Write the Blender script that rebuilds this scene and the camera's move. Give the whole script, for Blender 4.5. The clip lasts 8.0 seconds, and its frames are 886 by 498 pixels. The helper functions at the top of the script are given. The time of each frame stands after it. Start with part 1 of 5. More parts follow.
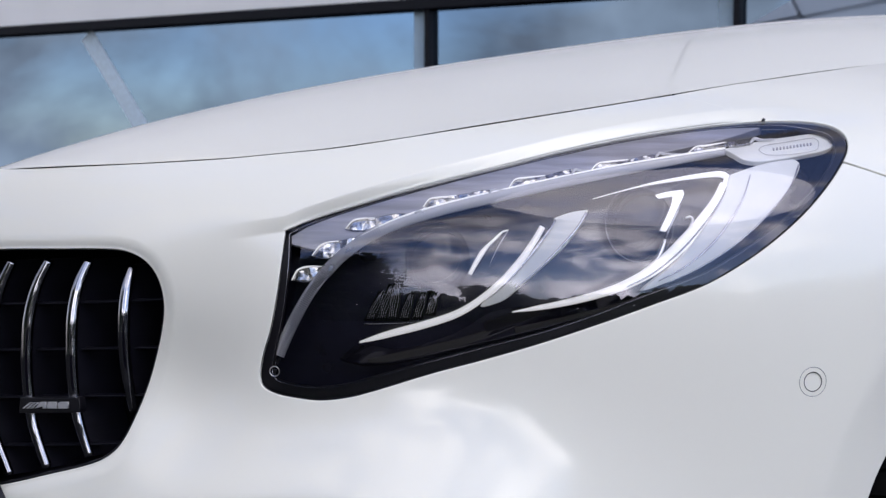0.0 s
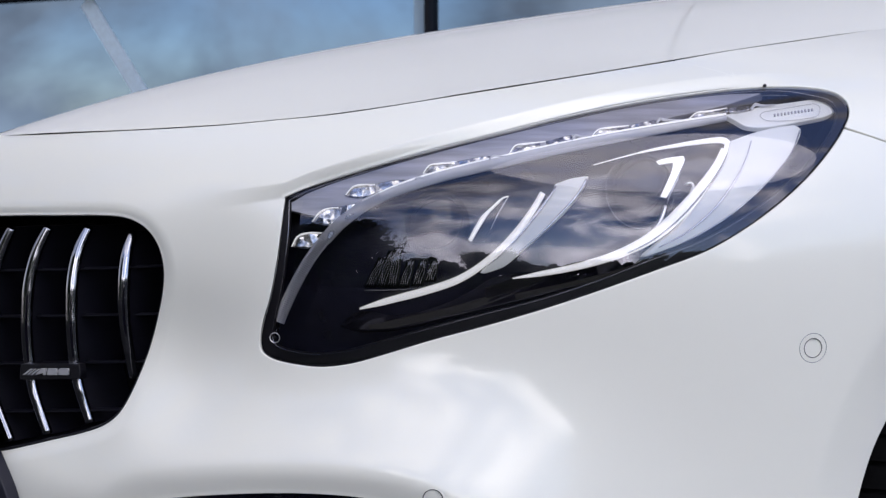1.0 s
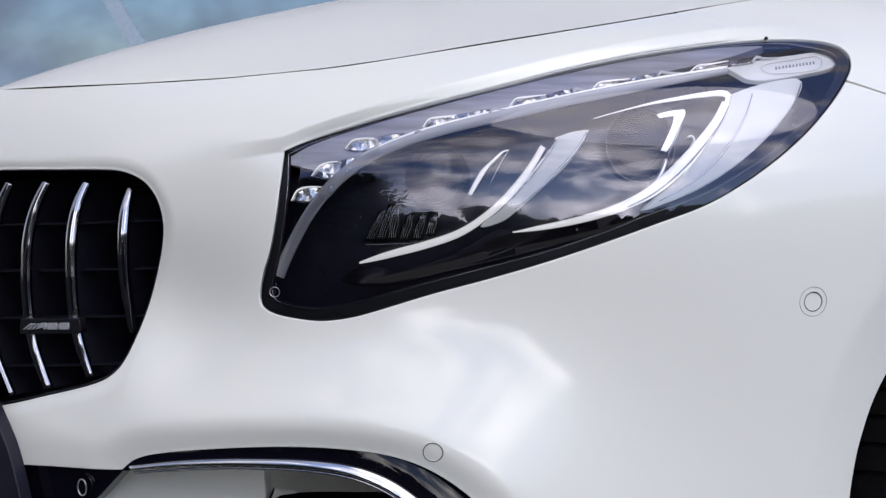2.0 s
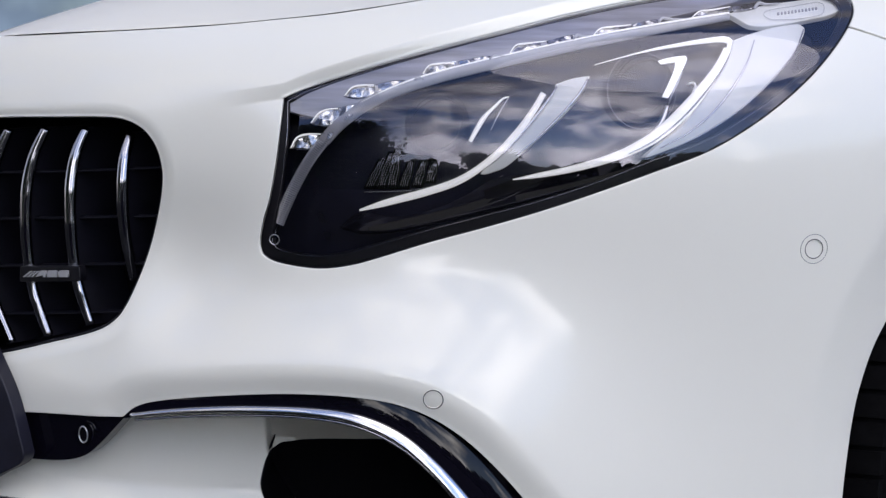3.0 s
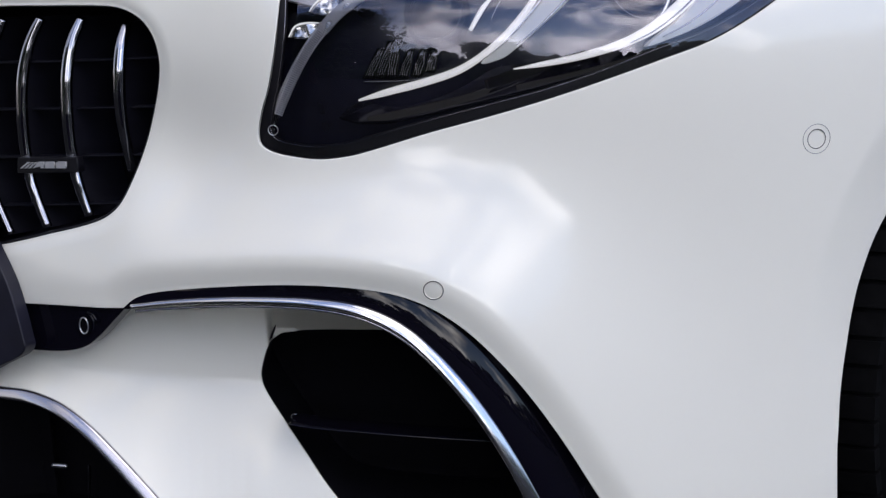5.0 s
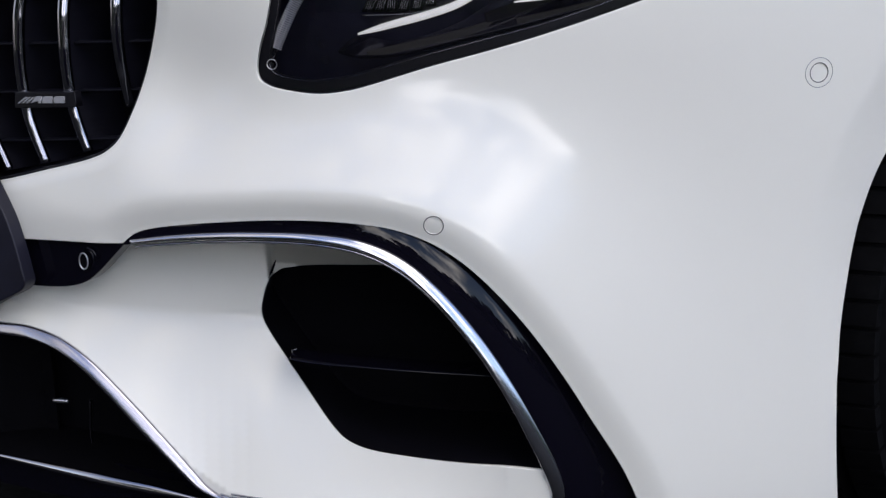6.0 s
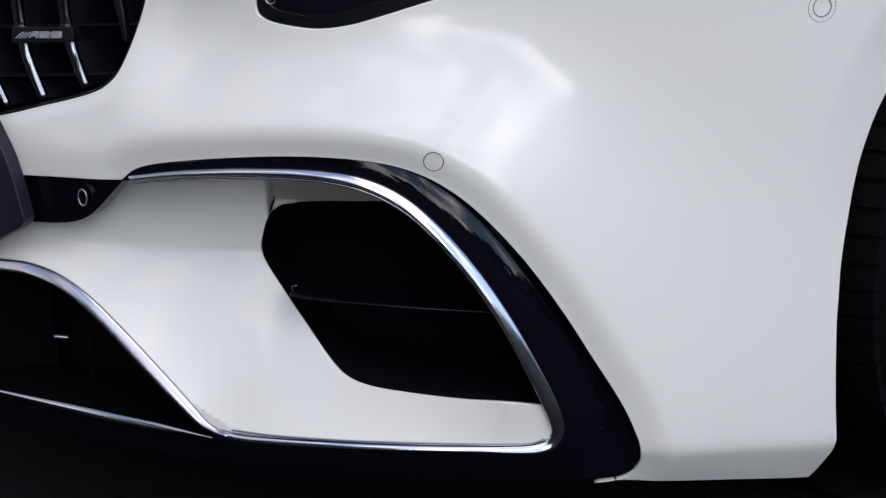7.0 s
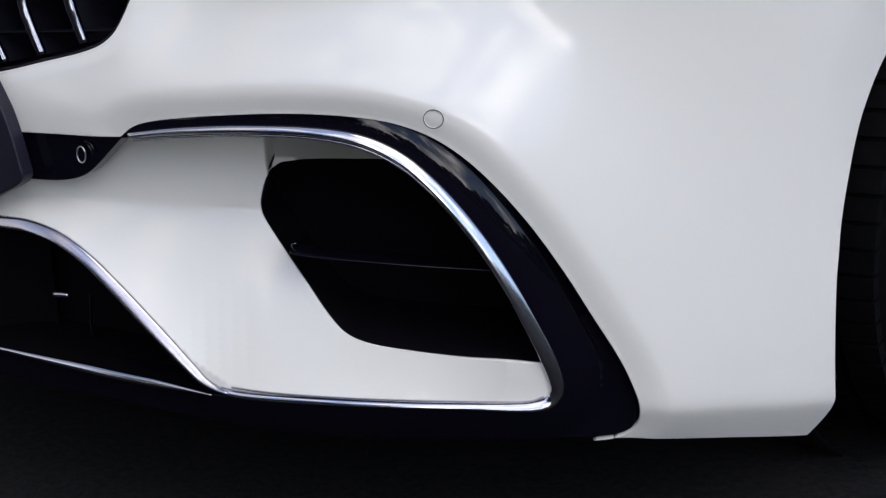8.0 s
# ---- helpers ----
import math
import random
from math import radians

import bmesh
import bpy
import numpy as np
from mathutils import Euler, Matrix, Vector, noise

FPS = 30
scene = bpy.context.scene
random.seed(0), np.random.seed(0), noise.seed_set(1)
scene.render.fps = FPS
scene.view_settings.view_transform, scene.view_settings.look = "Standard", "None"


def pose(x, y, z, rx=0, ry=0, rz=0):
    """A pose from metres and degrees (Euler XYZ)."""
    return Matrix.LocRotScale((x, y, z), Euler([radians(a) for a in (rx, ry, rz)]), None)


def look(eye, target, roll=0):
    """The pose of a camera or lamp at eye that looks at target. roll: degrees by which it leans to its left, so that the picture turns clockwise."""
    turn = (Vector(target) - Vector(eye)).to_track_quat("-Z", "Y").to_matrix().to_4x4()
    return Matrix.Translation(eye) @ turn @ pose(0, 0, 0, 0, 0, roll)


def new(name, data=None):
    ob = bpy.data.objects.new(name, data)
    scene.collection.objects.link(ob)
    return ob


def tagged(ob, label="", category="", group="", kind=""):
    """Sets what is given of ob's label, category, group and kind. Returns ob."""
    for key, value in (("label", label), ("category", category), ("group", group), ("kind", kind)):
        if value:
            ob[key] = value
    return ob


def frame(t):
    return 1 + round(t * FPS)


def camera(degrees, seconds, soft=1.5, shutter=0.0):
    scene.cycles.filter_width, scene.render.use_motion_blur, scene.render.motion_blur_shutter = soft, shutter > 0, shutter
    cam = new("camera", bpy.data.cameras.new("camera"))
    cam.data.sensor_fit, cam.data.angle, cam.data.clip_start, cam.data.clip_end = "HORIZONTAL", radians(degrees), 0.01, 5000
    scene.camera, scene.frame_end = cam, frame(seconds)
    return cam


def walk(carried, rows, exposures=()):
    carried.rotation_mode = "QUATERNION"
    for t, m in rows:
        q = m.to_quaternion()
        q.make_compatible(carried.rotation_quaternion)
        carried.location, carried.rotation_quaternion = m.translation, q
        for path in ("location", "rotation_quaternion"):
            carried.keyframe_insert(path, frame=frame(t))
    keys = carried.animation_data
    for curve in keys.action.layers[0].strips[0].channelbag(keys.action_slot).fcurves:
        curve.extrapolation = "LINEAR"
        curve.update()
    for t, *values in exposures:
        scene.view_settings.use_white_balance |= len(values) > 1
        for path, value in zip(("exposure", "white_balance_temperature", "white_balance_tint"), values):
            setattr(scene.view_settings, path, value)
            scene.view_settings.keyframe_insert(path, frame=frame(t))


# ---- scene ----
# ---- camera: stands still and tilts slowly down ----
from mathutils.geometry import delaunay_2d_cdt

cam = camera(32.0, 8.0, soft=1.35)
# the lens sits a hand's width above the head that it tilts on
ROWS = [
    (0.0, -0.0088, 0.8408, 87.003, -0.059, -0.015),
    (0.5, -0.0078, 0.8408, 86.480, -0.059, -0.013),
    (1.0, -0.0065, 0.8407, 85.755, -0.031, -0.012),
    (1.5, -0.0051, 0.8406, 84.961, 0.011, -0.016),
    (3.0, 0.0000, 0.8400, 82.100, 0.068, -0.020),
    (3.5, 0.0016, 0.8398, 81.190, 0.098, -0.017),
    (4.0, 0.0034, 0.8395, 80.204, 0.123, -0.025),
    (5.5, 0.0092, 0.8383, 76.881, 0.161, -0.034),
    (6.0, 0.0114, 0.8378, 75.644, 0.203, -0.041),
    (6.5, 0.0135, 0.8372, 74.416, 0.220, -0.044),
    (7.0, 0.0154, 0.8366, 73.284, 0.215, -0.042),
    (7.5, 0.0170, 0.8361, 72.357, 0.171, -0.037),
    (8.0, 0.0181, 0.8358, 71.723, 0.128, -0.024),
]
walk(cam, [(t, pose(0, y, z, rx, ry, rz)) for t, y, z, rx, ry, rz in ROWS])
cam.data.dof.use_dof = True
cam.data.dof.focus_distance = 1.52
cam.data.dof.aperture_fstop = 16
scene.view_settings.exposure = 0.80
scene.view_settings.use_white_balance = True
scene.view_settings.white_balance_temperature, scene.view_settings.white_balance_tint = 6900, 12

# ---- sky, clouds and sun ----
SUN_TURN, SUN_HEIGHT = radians(138), radians(56)
world = bpy.data.worlds.new("sky")
scene.world = world
world.use_nodes = True
wn, wl = world.node_tree.nodes, world.node_tree.links
wn.clear()
sky = wn.new("ShaderNodeTexSky")
sky.sky_type, sky.sun_disc = "NISHITA", False
sky.sun_elevation, sky.sun_rotation = SUN_HEIGHT, SUN_TURN
sky.air_density, sky.dust_density, sky.ozone_density = 1.0, 0.1, 2.0
ways = wn.new("ShaderNodeTexCoord")
split = wn.new("ShaderNodeSeparateXYZ")
wl.new(ways.outputs["Generated"], split.inputs[0])
flat = wn.new("ShaderNodeMapping")
flat.inputs["Scale"].default_value = (1.0, 1.0, 1.25)
flat.inputs["Rotation"].default_value = (0.1, 0.05, 0.8)
wl.new(ways.outputs["Generated"], flat.inputs["Vector"])
puff = wn.new("ShaderNodeTexNoise")
puff.inputs["Scale"].default_value, puff.inputs["Detail"].default_value = 3.9, 8.0
puff.inputs["Roughness"].default_value, puff.inputs["Distortion"].default_value = 0.56, 0.35
wl.new(flat.outputs[0], puff.inputs["Vector"])
cover = wn.new("ShaderNodeValToRGB")
cover.color_ramp.elements[0].position, cover.color_ramp.elements[1].position = 0.445, 0.58
# towards the horizon the clouds stand one behind the other and close up
close_up = wn.new("ShaderNodeMapRange")
close_up.inputs["From Min"].default_value, close_up.inputs["From Max"].default_value = 0.0, 0.8
close_up.inputs["To Min"].default_value, close_up.inputs["To Max"].default_value = 0.045, -0.02
wl.new(split.outputs["Z"], close_up.inputs["Value"])
denser = wn.new("ShaderNodeMath")
# the sky is clear low on the right
parted = wn.new("ShaderNodeMapRange")
parted.inputs["From Min"].default_value, parted.inputs["From Max"].default_value = 0.5, 0.85
parted.inputs["To Min"].default_value, parted.inputs["To Max"].default_value = 0.0, 0.13
wl.new(split.outputs["X"], parted.inputs["Value"])
less = wn.new("ShaderNodeMath")
less.operation = "SUBTRACT"
wl.new(puff.outputs["Fac"], less.inputs[0])
wl.new(parted.outputs["Result"], less.inputs[1])
# and closed in beyond the building
closed_in = wn.new("ShaderNodeMapRange")
closed_in.inputs["From Min"].default_value, closed_in.inputs["From Max"].default_value = 0.1, 0.7
closed_in.inputs["To Min"].default_value, closed_in.inputs["To Max"].default_value = 0.0, 0.12
wl.new(split.outputs["Y"], closed_in.inputs["Value"])
more = wn.new("ShaderNodeMath")
wl.new(less.outputs[0], more.inputs[0])
wl.new(closed_in.outputs["Result"], more.inputs[1])
# drifts of cloud stand on the left
gathered = wn.new("ShaderNodeMapRange")
gathered.inputs["From Min"].default_value, gathered.inputs["From Max"].default_value = -0.4, -0.85
gathered.inputs["To Min"].default_value, gathered.inputs["To Max"].default_value = 0.0, 0.045
wl.new(split.outputs["X"], gathered.inputs["Value"])
drift = wn.new("ShaderNodeMath")
wl.new(more.outputs[0], drift.inputs[0])
wl.new(gathered.outputs["Result"], drift.inputs[1])
wl.new(drift.outputs[0], denser.inputs[0])
wl.new(close_up.outputs["Result"], denser.inputs[1])
wl.new(denser.outputs[0], cover.inputs["Fac"])
body_noise = wn.new("ShaderNodeTexNoise")
body_noise.inputs["Scale"].default_value, body_noise.inputs["Detail"].default_value = 8.0, 9.0
wl.new(flat.outputs[0], body_noise.inputs["Vector"])
tones = wn.new("ShaderNodeValToRGB")
tones.color_ramp.elements[0].position, tones.color_ramp.elements[1].position = 0.33, 0.72
tones.color_ramp.elements[0].color = (4.5, 4.55, 5.0, 1)
tones.color_ramp.elements[1].color = (15.6, 15.7, 16.3, 1)
wl.new(body_noise.outputs["Fac"], tones.inputs["Fac"])
mix = wn.new("ShaderNodeMix")
mix.data_type = "RGBA"
wl.new(cover.outputs["Color"], mix.inputs["Factor"])
# a deep, slightly violet blue between the clouds
deep_blue = wn.new("ShaderNodeMix")
deep_blue.data_type, deep_blue.blend_type = "RGBA", "MULTIPLY"
deep_blue.inputs["Factor"].default_value, deep_blue.inputs["B"].default_value = 1.0, (0.97, 0.94, 1.05, 1)
wl.new(sky.outputs["Color"], deep_blue.inputs["A"])
wl.new(deep_blue.outputs["Result"], mix.inputs["A"])
# low clouds show their sunlit sides, those overhead their shaded bases
lit = wn.new("ShaderNodeMapRange")
lit.inputs["From Min"].default_value, lit.inputs["From Max"].default_value = 0.0, 0.8
lit.inputs["To Min"].default_value, lit.inputs["To Max"].default_value = 1.45, 0.32
wl.new(split.outputs["Z"], lit.inputs["Value"])
# and towards the sun they are brightened, an added fill on the nose
facing = wn.new("ShaderNodeVectorMath")
facing.operation = "DOT_PRODUCT"
facing.inputs[1].default_value = (0.60, -0.76, 0.25)
wl.new(ways.outputs["Generated"], facing.inputs[0])
side_fill = wn.new("ShaderNodeMapRange")
side_fill.inputs["From Min"].default_value, side_fill.inputs["From Max"].default_value = 0.0, 0.9
side_fill.inputs["To Min"].default_value, side_fill.inputs["To Max"].default_value = 0.3, 2.0
wl.new(facing.outputs["Value"], side_fill.inputs["Value"])
both_lit = wn.new("ShaderNodeMath")
both_lit.operation = "MULTIPLY"
wl.new(lit.outputs["Result"], both_lit.inputs[0])
wl.new(side_fill.outputs["Result"], both_lit.inputs[1])
bright = wn.new("ShaderNodeVectorMath")
bright.operation = "SCALE"
wl.new(tones.outputs["Color"], bright.inputs[0])
wl.new(both_lit.outputs[0], bright.inputs["Scale"])
wl.new(bright.outputs[0], mix.inputs["B"])
glow = wn.new("ShaderNodeBackground")
glow.inputs["Strength"].default_value = 0.13
wl.new(mix.outputs["Result"], glow.inputs["Color"])
out = wn.new("ShaderNodeOutputWorld")
wl.new(glow.outputs[0], out.inputs[0])

sun = new("sun", bpy.data.lights.new("sun", "SUN"))
sun.data.energy, sun.data.angle, sun.data.color = 0.61, radians(45), (1.0, 0.97, 0.93)
toward = Vector((math.sin(SUN_TURN) * math.cos(SUN_HEIGHT), math.cos(SUN_TURN) * math.cos(SUN_HEIGHT), math.sin(SUN_HEIGHT)))
sun.matrix_world = look(toward * 30, (0, 0, 0))


# ---- materials ----
def material(name, colour, rough=0.5, metal=0.0, coat=0.0, spread=0.0, scale=40.0, bump=0.0, bump_scale=300.0, ior=1.5, rough_spread=0.0, shine=0.5):
    m = bpy.data.materials.new(name)
    m.use_nodes = True
    n, l = m.node_tree.nodes, m.node_tree.links
    b = n["Principled BSDF"]
    b.inputs["Base Color"].default_value = (*colour, 1)
    b.inputs["Roughness"].default_value, b.inputs["Metallic"].default_value, b.inputs["IOR"].default_value = rough, metal, ior
    b.inputs["Specular IOR Level"].default_value = shine
    b.inputs["Coat Weight"].default_value, b.inputs["Coat Roughness"].default_value = coat, 0.075
    place = n.new("ShaderNodeTexCoord")
    if spread or rough_spread:
        big = n.new("ShaderNodeTexNoise")
        big.inputs["Scale"].default_value, big.inputs["Detail"].default_value = scale, 6
        l.new(place.outputs["Object"], big.inputs["Vector"])
        if spread:
            ramp = n.new("ShaderNodeValToRGB")
            ramp.color_ramp.elements[0].position, ramp.color_ramp.elements[1].position = 0.3, 0.7
            ramp.color_ramp.elements[0].color = (*[c * (1 - spread) for c in colour], 1)
            ramp.color_ramp.elements[1].color = (*[min(c * (1 + spread), 1) for c in colour], 1)
            l.new(big.outputs["Fac"], ramp.inputs["Fac"])
            l.new(ramp.outputs["Color"], b.inputs["Base Color"])
        if rough_spread:
            span = n.new("ShaderNodeMapRange")
            span.inputs["To Min"].default_value, span.inputs["To Max"].default_value = max(rough - rough_spread, 0.01), rough + rough_spread
            l.new(big.outputs["Fac"], span.inputs["Value"])
            l.new(span.outputs["Result"], b.inputs["Roughness"])
    if bump:
        fine = n.new("ShaderNodeTexNoise")
        fine.inputs["Scale"].default_value, fine.inputs["Detail"].default_value = bump_scale, 4
        l.new(place.outputs["Object"], fine.inputs["Vector"])
        rise = n.new("ShaderNodeBump")
        rise.inputs["Strength"].default_value, rise.inputs["Distance"].default_value = bump, 0.002
        l.new(fine.outputs["Fac"], rise.inputs["Height"])
        l.new(rise.outputs["Normal"], b.inputs["Normal"])
    return m


def clear(name, tint, ior=1.5, gloss=(1, 1, 1)):
    """Thin clear plastic or glass: see-through, with a gloss that follows Fresnel."""
    m = bpy.data.materials.new(name)
    m.use_nodes = True
    n, l = m.node_tree.nodes, m.node_tree.links
    n.clear()
    see, shine, both = n.new("ShaderNodeBsdfTransparent"), n.new("ShaderNodeBsdfGlossy"), n.new("ShaderNodeMixShader")
    edge, end = n.new("ShaderNodeFresnel"), n.new("ShaderNodeOutputMaterial")
    see.inputs["Color"].default_value = (*tint, 1)
    shine.inputs["Color"].default_value, shine.inputs["Roughness"].default_value = (*gloss, 1), 0.01
    edge.inputs["IOR"].default_value = ior
    l.new(edge.outputs[0], both.inputs[0])
    l.new(see.outputs[0], both.inputs[1])
    l.new(shine.outputs[0], both.inputs[2])
    l.new(both.outputs[0], end.inputs[0])
    return m


PAINT = material("white_paint", (0.865, 0.85, 0.77), 0.3, coat=1.0, spread=0.012, scale=3.0)
BLACK = material("gloss_black", (0.0034, 0.003, 0.0068), 0.035, rough_spread=0.02, shine=0.32)
TRIM = material("black_plastic", (0.004, 0.0037, 0.006), 0.45, spread=0.25, bump=0.12, bump_scale=900, shine=0.25)
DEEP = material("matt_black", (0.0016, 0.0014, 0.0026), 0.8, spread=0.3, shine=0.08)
CHROME = material("chrome", (0.60, 0.60, 0.64), 0.13, metal=1.0, rough_spread=0.03)
DARK_CHROME = material("dark_chrome", (0.32, 0.32, 0.35), 0.12, metal=1.0, rough_spread=0.04)
SATIN = material("satin_silver", (0.88, 0.89, 0.92), 0.32, metal=1.0, spread=0.04, rough_spread=0.05)
# Emission on unlit silver stands in for the sky it mirrors.
SILVER_GLOW = material("pale_silver", (0.75, 0.765, 0.75), 0.3, metal=0.0, coat=0.5, spread=0.03, rough_spread=0.05)
SILVER_GLOW.node_tree.nodes["Principled BSDF"].inputs["Emission Color"].default_value = (0.92, 0.95, 1.0, 1)
SILVER_GLOW.node_tree.nodes["Principled BSDF"].inputs["Emission Strength"].default_value = 0.05
WHITE_GUIDE = material("light_guide", (0.66, 0.665, 0.69), 0.22, coat=0.5, spread=0.04)
LIT_GUIDE = material("lit_light_guide", (0.88, 0.885, 0.90), 0.22, coat=0.5, spread=0.04)
LIT_GUIDE.node_tree.nodes["Principled BSDF"].inputs["Emission Color"].default_value = (0.95, 0.97, 1.0, 1)
LIT_GUIDE.node_tree.nodes["Principled BSDF"].inputs["Emission Strength"].default_value = 0.28
CRYSTAL = material("crystal_plastic", (0.42, 0.42, 0.435), 0.06, metal=0.85, coat=0.4, spread=0.75, scale=240)
facets = CRYSTAL.node_tree.nodes.new("ShaderNodeTexVoronoi")
facets.inputs["Scale"].default_value = 75
ridge = CRYSTAL.node_tree.nodes.new("ShaderNodeBump")
ridge.inputs["Strength"].default_value, ridge.inputs["Distance"].default_value = 0.6, 0.004
where = CRYSTAL.node_tree.nodes.new("ShaderNodeTexCoord")
CRYSTAL.node_tree.links.new(where.outputs["Object"], facets.inputs["Vector"])
CRYSTAL.node_tree.links.new(facets.outputs["Distance"], ridge.inputs["Height"])
CRYSTAL.node_tree.links.new(ridge.outputs["Normal"], CRYSTAL.node_tree.nodes["Principled BSDF"].inputs["Normal"])
# Bezel's own grey, lifted pale for the sky mirrored in the cover's upper edge.
BEZEL = material("lamp_bezel", (0.45, 0.45, 0.50), 0.3, coat=0.3, spread=0.35, scale=26)
streaks = BEZEL.node_tree.nodes.new("ShaderNodeMapping")
streaks.inputs["Scale"].default_value = (0.35, 0.35, 5.0)
streaks.inputs["Rotation"].default_value = (0, radians(-14), 0)
for node in BEZEL.node_tree.nodes:
    if node.type == "TEX_NOISE":
        BEZEL.node_tree.links.new(node.inputs["Vector"].links[0].from_socket, streaks.inputs["Vector"])
        BEZEL.node_tree.links.new(streaks.outputs[0], node.inputs["Vector"])
LAMP_BLACK = material("lamp_black", (0.013, 0.013, 0.026), 0.12, rough_spread=0.05, spread=0.3, scale=25)
# The plate is no lamp; its emission only makes it paler.
PLATE_GLOW = material("lit_plate", (0.80, 0.815, 0.80), 0.3, coat=0.5, spread=0.03)
PLATE_GLOW.node_tree.nodes["Principled BSDF"].inputs["Emission Color"].default_value = (0.92, 0.95, 1.0, 1)
PLATE_GLOW.node_tree.nodes["Principled BSDF"].inputs["Emission Strength"].default_value = 0.06
STRIP_CHROME = material("brushed_chrome", (0.50, 0.49, 0.54), 0.22, metal=1.0, rough_spread=0.04)
LETTER = material("badge_silver", (0.42, 0.42, 0.44), 0.35, metal=0.3, spread=0.1)
BLADE = material("blue_black_plastic", (0.004, 0.004, 0.008), 0.5, spread=0.2, shine=0.2)
MARK = material("grey_mark", (0.42, 0.42, 0.46), 0.4, spread=0.1)
BAR_CHROME = material("smoked_chrome", (0.34, 0.34, 0.375), 0.13, metal=1.0, rough_spread=0.03)
LENS = clear("headlamp_cover", (0.95, 0.955, 0.97), 1.7, (0.94, 0.94, 1.12))
GUIDE_GLASS = clear("guide_glass", (0.70, 0.71, 0.75), 2.1)
RUBBER = material("rubber", (0.004, 0.004, 0.0045), 0.8, shine=0.05, spread=0.25, scale=60, bump=0.2, bump_scale=500)
NAVY = material("plate_holder_plastic", (0.010, 0.010, 0.020), 0.45, shine=0.35, spread=0.2, bump=0.08, bump_scale=700)
# Far darker than asphalt: shade under the car is in the base colour.
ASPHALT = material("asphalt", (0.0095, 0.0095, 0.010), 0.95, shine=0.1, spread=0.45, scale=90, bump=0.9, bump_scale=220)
PANEL = material("facade_panel", (0.80, 0.80, 0.81), 0.4, spread=0.03, scale=2)
PALE_FRAME = material("pale_frame", (0.33, 0.45, 0.55), 0.5, spread=0.05)
SLANT_STRIP = material("blue_grey_brace", (0.52, 0.65, 0.76), 0.3, spread=0.1)
MULLION = material("window_aluminium", (0.008, 0.009, 0.013), 0.5, spread=0.15, shine=0.15)
COATED = material("coated_glass", (0.20, 0.285, 0.40), 0.015, metal=1.0, rough_spread=0.01)
RIB = material("grey_rib", (0.5, 0.5, 0.54), 0.3, spread=0.1)
LEAVES = material("leaves", (0.045, 0.07, 0.03), 0.7, spread=0.5, scale=1.5)
BARK = material("bark", (0.09, 0.07, 0.05), 0.9, spread=0.4, scale=8, bump=0.6, bump_scale=60)
SEAM = material("seam_filler", (0.03, 0.03, 0.033), 0.8, spread=0.2)

# ---- the car's form: u to the car's left, f forward from its nose, z up ----
TURN, NOSE_X, NOSE_Y = radians(42), -0.627, 1.723
COS, SIN = math.cos(TURN), math.sin(TURN)
LENGTH, HALF, PLAN, CROWN, BELT = 0.88, 0.968, 2.0, 4.9527, 0.5683
BASE = np.array((NOSE_X, NOSE_Y, 0.0))


def to_car(x, y):
    dx, dy = x - NOSE_X, y - NOSE_Y
    return dx * COS - dy * SIN, -dx * SIN - dy * COS


def to_world(u, f):
    return NOSE_X + u * COS - f * SIN, NOSE_Y - u * SIN - f * COS


def hood_height(u, f):
    back = np.maximum(-f, -0.1)
    return 0.9214 + 0.119 * back + -0.0036 * back * back - 0.0627 * np.minimum(np.abs(u), 1.0) ** 2


def plan(u, f):
    return ((np.abs(u) / HALF) ** PLAN + (np.maximum(f + LENGTH, 0) / LENGTH) ** PLAN) ** (1 / PLAN)


def form(u, f, z):
    """Above 0 outside the car's body, below 0 inside."""
    tuck = 1 - 0.01 * np.clip((0.42 - z) / 0.35, 0, 1.2) ** 2
    rise = np.maximum(z - BELT, 0) / (hood_height(u, f) - BELT)
    return (plan(u, f) / tuck) ** CROWN + rise ** CROWN - 1


def skin(x, z):
    """The y at which the car's body is first met, going back from the front."""
    x, z = np.asarray(x, float), np.asarray(z, float)
    steps = np.linspace(1.0, 4.2, 110)
    low = np.full(x.shape, np.nan)
    high, last = low.copy(), form(*to_car(x, steps[0] + 0 * x), z)
    for a, b in zip(steps[:-1], steps[1:]):
        now = form(*to_car(x, b + 0 * x), z)
        m = np.isnan(low) & (last > 0) & (now <= 0)
        low[m], high[m], last = a, b, now
    for _ in range(32):
        mid = (low + high) / 2
        inside = form(*to_car(x, mid), z) <= 0
        high, low = np.where(inside, mid, high), np.where(inside, low, mid)
    return np.nan_to_num(high, nan=2.4)


def slope(x, z, off):
    """Normals of the skin, or of a sheet that lies off(x, z) behind it."""
    e = 5e-4
    dx = (skin(x + e, z) + off(x + e, z) - skin(x - e, z) - off(x - e, z)) / (2 * e)
    dz = (skin(x, z + e) + off(x, z + e) - skin(x, z - e) - off(x, z - e)) / (2 * e)
    n = np.stack([dx, -np.ones_like(dx), dz], -1)
    return n / np.linalg.norm(n, axis=1, keepdims=True)


